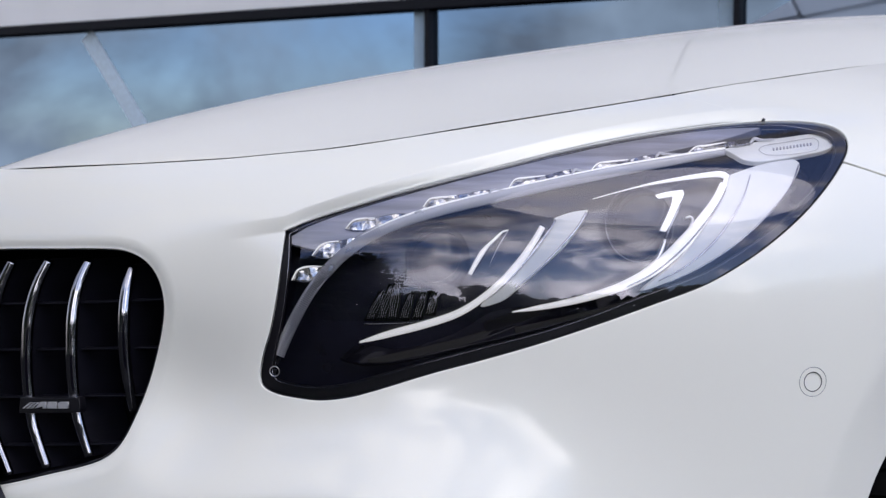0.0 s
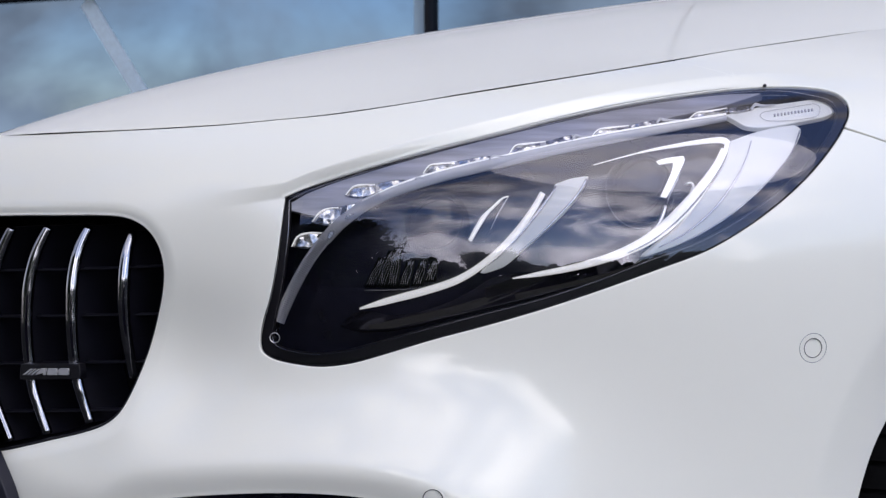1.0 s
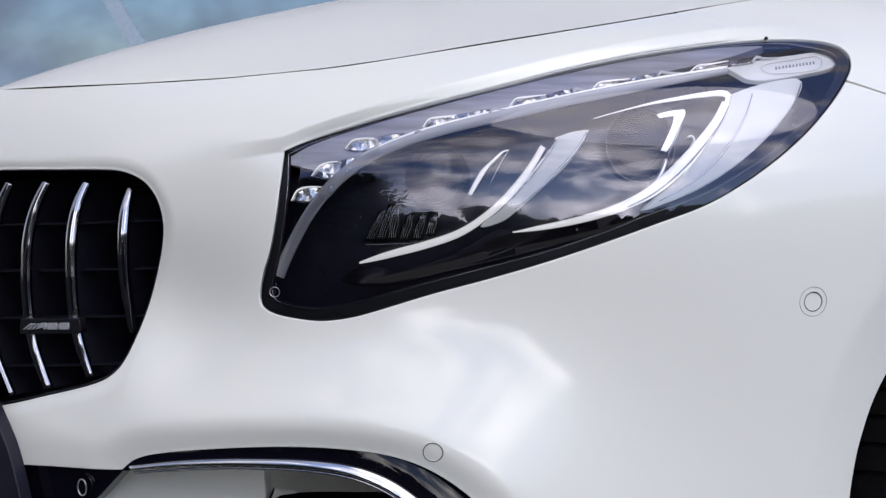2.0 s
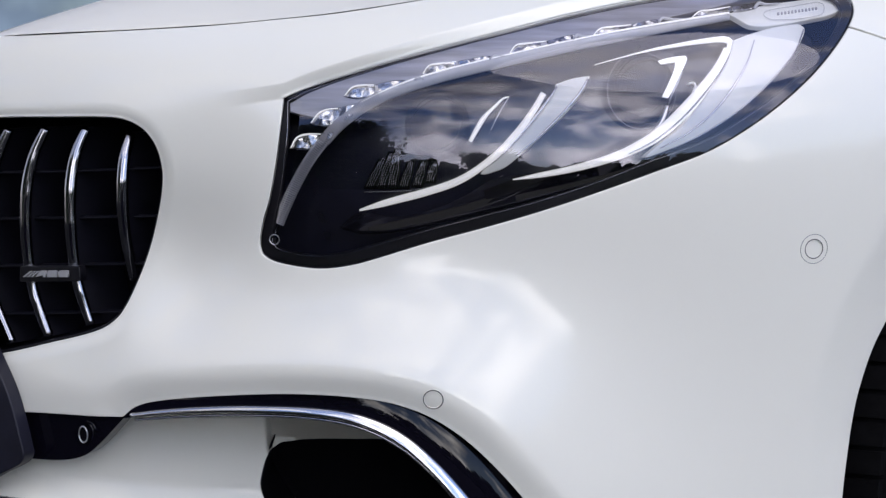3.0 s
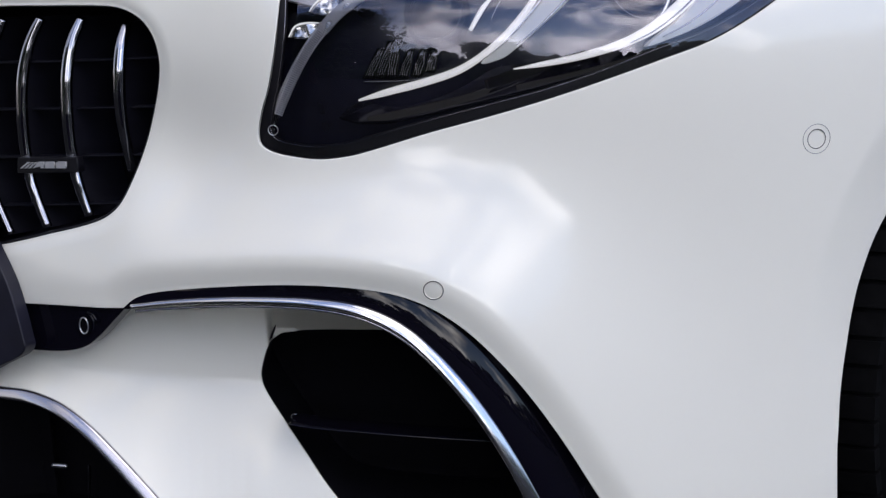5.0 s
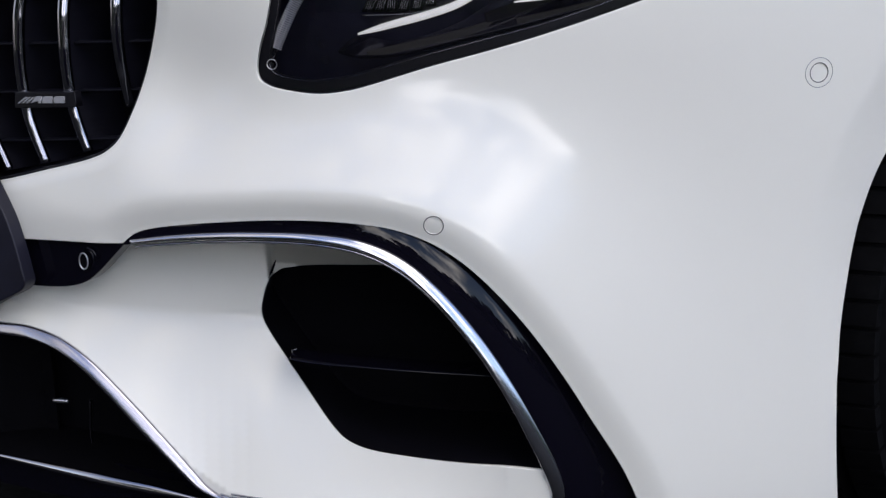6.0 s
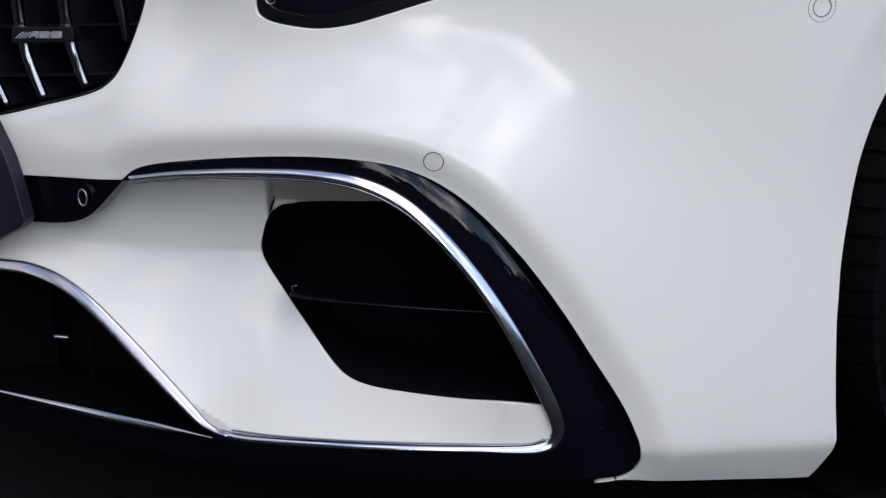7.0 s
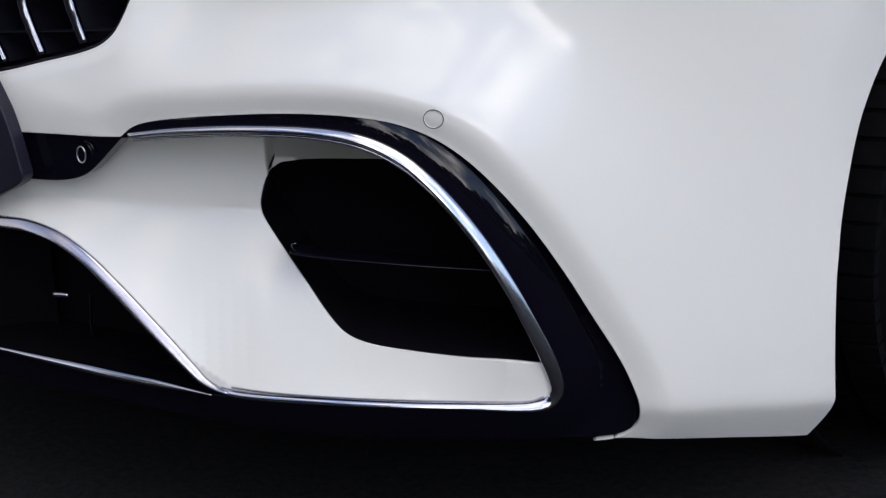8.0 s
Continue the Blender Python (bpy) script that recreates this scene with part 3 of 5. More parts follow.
def rounded(cx, cz, r, count=40):
    return np.array([(cx + r * math.cos(k * 2 * math.pi / count), cz + r * math.sin(k * 2 * math.pi / count)) for k in range(count)])


SENSORS = [(0.3675, 0.6295), (-0.0093, 0.4909)]
OUTER = [(0.2480, 0.9191, 1), (0.2914, 0.9071), (0.3352, 0.8901, 1), (0.4132, 0.8459, 1), (0.4361, 0.8394), (0.4603, 0.8318), (0.5222, 0.8133, 1), (0.5162, 0.6376, 1), (0.4867, 0.5877), (0.4538, 0.5397), (0.4410, 0.5158), (0.4266, 0.4750), (0.4205, 0.4464), (0.4162, 0.4176), (0.4121, 0.3877), (0.4096, 0.3583), (0.4092, 0.3282), (0.4089, 0.2977), (0.4109, 0.2596), (0.4140, 0.2203), (0.4166, 0.1934), (0.4205, 0.1605, 1), (0.4179, 0.1469), (0.4091, 0.1276), (0.3986, 0.1098, 1), (0.3103, 0.1244), (0.2348, 0.1335), (0.1861, 0.1381), (0.1584, 0.1356, 1), (0.1781, 0.1374), (0.1936, 0.1440), (0.2026, 0.1566), (0.2042, 0.1738), (0.2003, 0.1926), (0.1815, 0.2340), (0.1477, 0.2897), (0.1210, 0.3330), (0.0863, 0.3822), (0.0526, 0.4216), (0.0196, 0.4524), (-0.0131, 0.4733), (-0.0458, 0.4851), (-0.0786, 0.4903), (-0.1227, 0.4922), (-0.1676, 0.4906), (-0.2135, 0.4863), (-0.2607, 0.4800), (-0.2959, 0.4731), (-0.3137, 0.4662), (-0.3274, 0.4549, 1), (-0.3980, 0.4511), (-0.4501, 0.4467), (-0.6400, 0.4280, 1)]


def outward(loop):
    t = np.roll(loop, -1, 0) - np.roll(loop, 1, 0)
    area = np.sum(loop[:, 0] * np.roll(loop[:, 1], -1) - loop[:, 1] * np.roll(loop[:, 0], -1))
    n = np.stack([t[:, 1], -t[:, 0]], 1) * np.sign(area)
    return n / np.maximum(np.linalg.norm(n, axis=1, keepdims=True), 1e-9)


BROW_EDGE = np.concatenate([[(-0.32, 0.754)], HEADLIGHT[: int(HEADLIGHT[:, 0].argmax())]])
BROW_DEEP = 0.010


def over_lamp(x, z):
    """Height over the headlight's upper edge, and how strongly the brow shows there."""
    x, z = np.asarray(x, float), np.asarray(z, float)
    fade = np.clip((x + 0.235) / 0.14, 0, 1) * np.clip((0.41 - x) / 0.13, 0, 1)
    return 0.97 * (z - np.interp(x, BROW_EDGE[:, 0], BROW_EDGE[:, 1])), fade * fade * (3 - 2 * fade)


def brow(x, z):
    """The body turns inward above the headlight, below a crease that runs out towards the grille."""
    h, fade = over_lamp(x, z)
    return BROW_DEEP * fade * np.where(h > 0, np.clip(1 - h / 0.013, 0, 1) ** 1.1, np.clip(1 + h / 0.09, 0, 1) ** 2)


def cover_turn(x, z):
    """The headlight's cover starts at the brow's lower edge and comes forward below it."""
    h, fade = over_lamp(x, z)
    return BROW_DEEP * fade * np.clip(1 + np.minimum(h, 0) / 0.04, 0, 1) ** 2


FOOT = [(0.1240, 0.1786), (0.2003, 0.1771), (0.3038, 0.1717), (0.4207, 0.1584)]


FLARE = [(0.4991, 0.7264), (0.4518, 0.6492), (0.4374, 0.6258), (0.4218, 0.6037), (0.4115, 0.5871), (0.3998, 0.5646), (0.3871, 0.5306), (0.3776, 0.5026), (0.3736, 0.4628), (0.3719, 0.4226), (0.3724, 0.3747)][::-1]


def flare(x, z):
    """The wheel arch's lip turns away to the side."""
    d = x - np.interp(z, [p[1] for p in FLARE], [p[0] for p in FLARE])
    fade = np.clip((np.asarray(z) - 0.28) / 0.15, 0, 1)
    return 0.24 * fade * (np.sqrt(d * d + 0.006**2) + d) / 2


HOLLOW = [(-0.1972, 0.8060), (-0.2070, 0.7731), (-0.2119, 0.7401), (-0.2145, 0.7071), (-0.2203, 0.6627), (-0.2339, 0.6176), (-0.2559, 0.5716), (-0.2794, 0.5310), (-0.3001, 0.5016)][::-1]


def hollow(x, z):
    """A shallow hollow runs down between grille and headlight."""
    x, z = np.asarray(x), np.asarray(z)
    d = (x - np.interp(z, [p[1] for p in HOLLOW], [p[0] for p in HOLLOW])) / 0.05
    ends = np.clip((HOLLOW[-1][1] - z) / 0.08, 0, 1) * np.clip((z - HOLLOW[0][1]) / 0.08, 0, 1)
    return 0.006 * np.exp(-d * d) * ends * ends * (3 - 2 * ends)


BULGE = [(-0.0513, 0.5575)][0]


def bulge(x, z):
    """The bumper swells gently below the headlight."""
    dx, dz = (np.asarray(x) - BULGE[0]) / 0.13, (np.asarray(z) - BULGE[1]) / 0.07
    return -0.007 * np.exp(-dx * dx - dz * dz)


def relief(x, z):
    """All turned-in borders of the front skin."""
    d, _ = nearest(x, z, SURROUND)
    e, _ = nearest(x, z, GRILLE)
    lower = 0.0055 * np.clip(1 - d / 0.032, 0, 1) ** 1.3
    crease = np.interp(x, [p[0] for p in FOOT], [p[1] for p in FOOT])
    under = 0.55 * np.maximum(np.sqrt((crease - z) ** 2 + 0.008**2) / 2 + (crease - z) / 2 - 0.001, 0) * (np.asarray(x) > FOOT[0][0])
    return brow(x, z) + flare(x, z) + hollow(x, z) + bulge(x, z) + under + (lower + 0.004 * np.clip(1 - e / 0.014, 0, 1) ** 2).reshape(np.shape(x))


def bodywork():
    run = np.arange(-0.27, 0.40, 0.004)
    lip = SURROUND
    way = np.gradient(lip, axis=0)
    out = np.stack([way[:, 1], -way[:, 0]], 1) / np.linalg.norm(way, axis=1, keepdims=True)
    brow_rows = np.concatenate([np.stack([run, np.interp(run, BROW_EDGE[:, 0], BROW_EDGE[:, 1]) + h], 1) for h in (-0.003, 0.0005, 0.004, 0.007, 0.010, 0.0125, 0.0145, 0.0175)] + [grown(GRILLE, d) for d in (0.003, 0.006, 0.010, 0.014)] + [lip + out * d for d in (0.004, 0.008, 0.012, 0.017, 0.022, 0.027, 0.032, 0.037)])
    ring = [rounded(*SENSORS[0], 0.0098), rounded(*SENSORS[1], 0.0098)]
    front = smooth([*[(*p[:2],) for p in SHUT[:-1]], *OUTER])
    sheet("bumper", front, [HEADLIGHT, GRILLE, *ring], PAINT, car, "white painted front bumper", off=relief, step=0.007, rim=0.004, along=brow_rows)
    arch = []
    for k in range(14):
        a = radians(178 - 132 * k / 13)
        arch.append((to_world(0.955, -0.965 + 0.41 * math.cos(a))[0], 0.345 + 0.41 * math.sin(a)))
    wing = smooth([*[(0.2482, 0.9193, 1), (0.3161, 0.9325), (0.4000, 0.9465), (0.5576, 0.9741), (0.6636, 0.9934)], (0.74, 1.0), (0.80, 1.0, 1), (0.90, 0.97), (0.985, 0.88), (1.0, 0.70), *arch, *[(0.5092, 0.6534, 1), (0.5245, 0.8169, 1), (0.4610, 0.8350), (0.4370, 0.8424), (0.4159, 0.8488, 1), (0.3356, 0.8905, 1), (0.2917, 0.9075)]])
    sheet("fender", wing, [HEADLIGHT], PAINT, car, "white painted front wing", off=brow, step=0.009, along=brow_rows)
    for (x, z), big in zip(SENSORS, (1, 0)):
        s = sheet("parking_sensor", rounded(x, z, 0.0092), [], PAINT, car, "round painted parking sensor", off=lambda x, z: 0.0008 + relief(x, z), step=0.004, rim=0.01)
        if big:
            ribbon("sensor_ring", rounded(x, z, 0.0146), 0.0006, DARK_CHROME, s, "fine raised ring", closed=True, off=0.0002, thick=0.0006, round_=6, also=relief)
        ribbon("sensor_seal", rounded(x, z, 0.0096), 0.0011, SEAM, s, "dark rubber gap", closed=True, off=0.0004, thick=0.0007, round_=6, also=relief)


bodywork()


def hood():
    """The bonnet, over the whole width, from its front edge to the windscreen."""
    edge = [(0.1596, -0.0629), (0.2936, -0.0985), (0.4009, -0.1456), (0.4565, -0.1800), (0.5070, -0.2181), (0.5688, -0.2851), (0.6456, -0.4090), (0.6936, -0.5405), (0.7266, -0.7296), (0.7338, -0.9478), (0.7271, -1.1121)]
    far = [(-p[0], p[1]) for p in edge[::-1]]
    loop = smooth([(-0.78, -2.32, 1), *far, *edge, (0.78, -2.32, 1)], closed=False, step=0.012)
    v, tri = triangles(loop, [], 0.018)
    # one smooth crowned sheet, drawn to the skin along its front edge
    line = smooth(edge, closed=False, step=0.008)
    rim = np.minimum(plan(line[:, 0], line[:, 1]), 0.9999)
    lip = BELT + (hood_height(line[:, 0], line[:, 1]) - BELT) * (1 - rim**CROWN) ** (1 / CROWN)

    def crown(u, f):
        u = np.where(u < -0.1, -0.1 - 0.12 * (1 - np.exp(np.minimum(u + 0.1, 0) / 0.12)), u)
        g = f + 1.0
        low = 0.9655 - 0.069 * g - 0.0361 * g**2 - 0.0729 * g**3
        tilt = 0.369 - 0.0775 * g - 0.0584 * g**2 + 0.1205 * g**3
        bow = -0.6816 - 0.636 * g - 0.0403 * g**2
        return low + tilt * u + bow * u**2 + (0.712 + 0.9326 * g) * u**3 - 0.5951 * u**4

    miss = lip - crown(line[:, 0], line[:, 1])

    def top(u, f):
        d = np.sqrt((u[:, None] - line[None, :, 0]) ** 2 + (f[:, None] - line[None, :, 1]) ** 2)
        near = np.exp(-d / 0.03)
        share = (near * miss).sum(1) / np.maximum(near.sum(1), 1e-12)
        return crown(u, f) + share * np.exp(-d.min(1) / 0.1) - 0.33 * np.maximum(-f - 1.65, 0) ** 2

    u, f = v[:, 0], v[:, 1]
    e = 1e-3
    zu, zf = (top(u + e, f) - top(u - e, f)) / (2 * e), (top(u, f + e) - top(u, f - e)) / (2 * e)
    n = np.stack([-zu, -zf, np.ones_like(u)], 1)
    n /= np.linalg.norm(n, axis=1, keepdims=True)
    n = np.stack([n[:, 0] * COS - n[:, 1] * SIN, -n[:, 0] * SIN - n[:, 1] * COS, n[:, 2]], 1)
    x, y = to_world(u, f)
    verts = np.stack([x, y, top(u, f)], 1)
    mesh_part("bonnet", verts, tri[:, ::-1], PAINT, car, "white painted bonnet", n)


hood()


# ---- grille ----
def fin(name, path, deep, thick, material, parent, off=0.0, label="", lie=(0, 0)):
    """An upright fin: its front edge along a line on the body, running straight back into the car."""
    p = smooth(path, False, 0.006)
    y = skin(p[:, 0], p[:, 1]) + off
    front = moved_back(np.stack([p[:, 0], y, p[:, 1]], 1), spread_over(lie, len(p)))
    rear, side = np.array((SIN, COS, 0)) * deep, np.array((COS, -SIN, 0)) * thick / 2
    rows = [front - side, front + side, front + side + rear, front - side + rear]
    n = len(p)
    faces = [(r * n + i, r * n + i + 1, ((r + 1) % 4) * n + i + 1, ((r + 1) % 4) * n + i) for i in range(n - 1) for r in range(4)]
    faces += [tuple(r * n for r in range(4)), tuple(r * n + n - 1 for r in range(3, -1, -1))]
    return mesh_part(name, np.concatenate(rows), faces, material, parent, label, flat=True)


def grille():
    g = sheet("grille", grown(GRILLE, 0.008), [], DEEP, car, "black grille with upright chrome bars", off=0.10, step=0.02, rim=0)
    wall = grown(GRILLE, 0.0005)
    y = skin(wall[:, 0], wall[:, 1])
    n = len(wall)
    tube = np.concatenate([np.stack([wall[:, 0], y + d, wall[:, 1]], 1) for d in (0.0065, 0.11)])
    mesh_part("shroud", tube, [(i, (i + 1) % n, n + (i + 1) % n, n + i) for i in range(n)], TRIM, g, "black plastic shroud")
    ribbon("grille_frame", grown(GRILLE, -0.001), 0.004, TRIM, g, "black surround", off=0.014, thick=0.004, closed=True)
    bars = (
        [(-0.4548, 0.7429), (-0.4670, 0.7193), (-0.4777, 0.6918), (-0.4854, 0.6580), (-0.4889, 0.6213), (-0.4831, 0.5671), (-0.4606, 0.5146)],
        [(-0.4095, 0.7456), (-0.4239, 0.7182), (-0.4335, 0.6853), (-0.4372, 0.6494), (-0.4363, 0.6136), (-0.4304, 0.5723), (-0.4138, 0.5273)],
        [(-0.3625, 0.7471), (-0.3749, 0.7201), (-0.3813, 0.6908), (-0.3835, 0.6557), (-0.3819, 0.6176), (-0.3764, 0.5828), (-0.3633, 0.5442)],
        [(-0.3128, 0.7432), (-0.3199, 0.7191), (-0.3229, 0.6933), (-0.3236, 0.6675), (-0.3214, 0.6389), (-0.3166, 0.6131), (-0.3125, 0.5938)],
    )
    further = [[(x - d, z - 0.09 * d) for x, z in bars[0]] for d in (0.055, 0.11)]
    lie = [0.019, 0.0095, 0.003, 0.0, 0.001, 0.006, 0.016]
    for path in (*further, *bars):
        blade = fin("bar", path, 0.058, 0.006, BLADE, g, 0.022, lie=lie)
        ribbon("chrome_edge", path, [0.0105, 0.0125, 0.0125, 0.0115, 0.0105], BAR_CHROME, blade, "chrome front edge", off=0.022, thick=0.005, round_=12, lie=lie)
        p = smooth(path, False, 0.006)
        ribbon("groove", p[3:-3] + (0.0006, 0), [0.0010, 0.0022, 0.0024, 0.0024, 0.002], BLACK, blade, "dark groove", off=0.0168, thick=0.0005, round_=6, lie=lie)
    for path in (
        [(-0.6360, 0.6795), (-0.4774, 0.6942), (-0.3728, 0.7011), (-0.2776, 0.7080)],
        [(-0.6360, 0.6285), (-0.4778, 0.6447), (-0.3730, 0.6528), (-0.2838, 0.6589)],
        [(-0.6360, 0.5760), (-0.4787, 0.5937), (-0.3736, 0.6036), (-0.3016, 0.6093)],
        [(-0.6360, 0.5215), (-0.4773, 0.5418), (-0.3732, 0.5532), (-0.3280, 0.5579)],
    ):
        ribbon("slat", path, 0.0028, BLADE, g, off=0.041, thick=0.010, round_=8)
    badge = sheet("badge", smooth([(-0.4411, 0.5995, 1), (-0.3723, 0.6049, 1), (-0.3712, 0.5916, 1), (-0.4427, 0.5851, 1)]), [], TRIM, g, "small dark badge with silver shapes", off=0.008, step=0.006, rim=0.01)
    marks = ([(-0.4385, 0.5899, 1), (-0.4294, 0.5967, 1), (-0.4273, 0.5968, 1), (-0.4364, 0.5901, 1)], [(-0.4336, 0.5903, 1), (-0.4246, 0.5971, 1), (-0.4232, 0.5972, 1), (-0.4315, 0.5905, 1)], [(-0.4288, 0.5907, 1), (-0.4205, 0.5974, 1), (-0.4191, 0.5975, 1), (-0.4267, 0.5909, 1)],
             [(-0.4233, 0.5912, 1), (-0.4163, 0.5983, 1), (-0.4103, 0.5988, 1), (-0.4104, 0.5924, 1), (-0.4137, 0.5920, 1), (-0.4137, 0.5944, 1)], [(-0.4090, 0.5925, 1), (-0.4076, 0.5990, 1), (-0.3982, 0.5997, 1), (-0.3969, 0.5934, 1)], [(-0.3950, 0.5936, 1), (-0.3955, 0.5988, 1), (-0.3935, 0.6001, 1), (-0.3842, 0.6008, 1), (-0.3843, 0.5944, 1)])
    for m in marks:
        sheet("badge_mark", smooth(m), [], LETTER, badge, "silver mark", off=0.0055, step=0.004, rim=0.0025, lip=0.0002)


grille()


# ---- headlight ----
def headlight():
    h = sheet("headlight", grown(HEADLIGHT, 0.004), [], LAMP_BLACK, car, "swept-back headlight with clear cover and chrome blades", off=0.075, step=0.012, rim=0)
    wall = grown(HEADLIGHT, 0.0006)
    y = skin(wall[:, 0], wall[:, 1])
    n = len(wall)
    tube = np.concatenate([np.stack([wall[:, 0], y + d, wall[:, 1]], 1) for d in (0.008, 0.08)])
    mesh_part("housing_wall", tube, [(i, (i + 1) % n, n + (i + 1) % n, n + i) for i in range(n)], LAMP_BLACK, h, "black gloss housing wall")
    cover = grown(HEADLIGHT, -0.0025)
    cover[:, 0] += 0.017 * np.clip((-outward(HEADLIGHT)[:, 0] - 0.55) / 0.35, 0, 1)
    sheet("lens", cover, [], LENS, h, "clear glossy cover", off=lambda x, z: 0.003 + cover_turn(x, z), step=0.008, rim=0)
    ribbon("seal", grown(HEADLIGHT, -0.0008), 0.003, TRIM, h, "black rubber seal", off=0.006, thick=0.003, closed=True, also=brow)
    # black printed border inside the cover
    border = smooth([(-0.1500, 0.7761, 1), (-0.1317, 0.7855), (-0.0901, 0.7994), (-0.0461, 0.8126), (0.0090, 0.8275), (0.0648, 0.8414), (0.1218, 0.8549), (0.1803, 0.8672), (0.2409, 0.8768), (0.3035, 0.8839), (0.3548, 0.8862), (0.3918, 0.8811), (0.4084, 0.8757), (0.4129, 0.8660), (0.4059, 0.8517), (0.3873, 0.8296), (0.3582, 0.8031), (0.3256, 0.7784), (0.2891, 0.7558), (0.2511, 0.7366), (0.2001, 0.7194), (0.1503, 0.7009), (0.0957, 0.6834), (0.0415, 0.6693), (-0.0126, 0.6549), (-0.0671, 0.6388), (-0.0947, 0.6312), (-0.1223, 0.6277), (-0.1475, 0.6303), (-0.1616, 0.6349), (-0.1660, 0.6442), (-0.1637, 0.6608), (-0.1580, 0.6857), (-0.1530, 0.7188), (-0.1499, 0.7488)])
    sheet("border", grown(HEADLIGHT, -0.001), [border], TRIM, h, "black printed border", off=lambda x, z: 0.0085 + cover_turn(x, z), step=0.01, rim=0.004)
    ribbon("border_line", border, 0.0007, DARK_CHROME, h, "fine bright line", off=0.008, thick=0.0004, closed=True, round_=6, also=cover_turn)
    bezel = smooth([(-0.1531, 0.7753, 1), (-0.1324, 0.7858), (-0.0906, 0.7993), (-0.0464, 0.8126), (0.0090, 0.8275), (0.0651, 0.8415), (0.1222, 0.8550), (0.1811, 0.8674), (0.2417, 0.8765), (0.2979, 0.8823), (0.3364, 0.8851, 1), (0.2888, 0.8714), (0.2385, 0.8606), (0.1785, 0.8478), (0.1207, 0.8343), (0.0645, 0.8221), (0.0090, 0.8089), (-0.0461, 0.7914), (-0.0790, 0.7759), (-0.0966, 0.7562, 1), (-0.1179, 0.7603), (-0.1489, 0.7671, 1)])
    sheet("bezel", bezel, [], BEZEL, h, "bezel above the light guide, grey-lavender with the sky's reflection in its tone", off=0.017, step=0.01, rim=0.01)
    # long light guide
    guide = [(-0.1643, 0.6468), (-0.1586, 0.6614), (-0.1523, 0.6760), (-0.1432, 0.6950), (-0.1299, 0.7183), (-0.1148, 0.7383), (-0.0983, 0.7554), (-0.0763, 0.7719), (-0.0516, 0.7840), (-0.0240, 0.7934), (0.0091, 0.8028), (0.0644, 0.8154), (0.1206, 0.8275), (0.1780, 0.8387), (0.2373, 0.8490), (0.2889, 0.8572)]
    ribbon("light_guide", guide[5:], [0.0125, 0.0125, 0.012, 0.012, 0.0115, 0.011, 0.009, 0.007], WHITE_GUIDE, h, "long curved white light guide", off=0.020, thick=0.006, round_=12)
    ribbon("guide_foot", guide[:6], [0.006, 0.009, 0.011, 0.012, 0.0125], GUIDE_GLASS, h, "clear ribbed foot of the light guide", off=0.020, thick=0.006, round_=12)
    edge = [(-0.0789, 0.7753), (-0.0515, 0.7885), (-0.0240, 0.7984), (0.0090, 0.8077), (0.0644, 0.8203), (0.1205, 0.8325), (0.1780, 0.8437), (0.2373, 0.8535), (0.2889, 0.8612)]
    ribbon("guide_edge", edge, [0.002, 0.0035, 0.0035, 0.003], LIT_GUIDE, h, "bright edge of the light guide", off=0.016, thick=0.003)
    ribs, faces = [], []
    g = smooth(guide, False, 0.0022)
    for a, b in zip(g[6:84], g[7:85]):
        d = (b - a) / np.linalg.norm(b - a)
        c, k = np.array((d[1], -d[0])) * 0.0056, len(ribs)
        y = float(skin(a[0], a[1])) + 0.0124
        for q in (a - c, a + c, a + c + d * 0.0009, a - c + d * 0.0009):
            ribs.append((q[0], y, q[1]))
        for q in (a - c, a + c, a + c + d * 0.0009, a - c + d * 0.0009):
            ribs.append((q[0], y + 0.003, q[1]))
        faces += [(k, k + 1, k + 2, k + 3), (k, k + 4, k + 5, k + 1), (k + 1, k + 5, k + 6, k + 2), (k + 2, k + 6, k + 7, k + 3), (k + 3, k + 7, k + 4, k)]
    tagged(mesh_part("guide_ribs", ribs, faces, RIB, h, "fine ribs across the light guide", flat=True), kind="stuff")
    ribbon("guide_tip", [(-0.1550, 0.6717), (-0.1521, 0.6806), (-0.1488, 0.6879), (-0.1454, 0.6924)], [0.002, 0.005, 0.004, 0.002], CHROME, h, "bright tip of the light guide", off=0.018, thick=0.003)
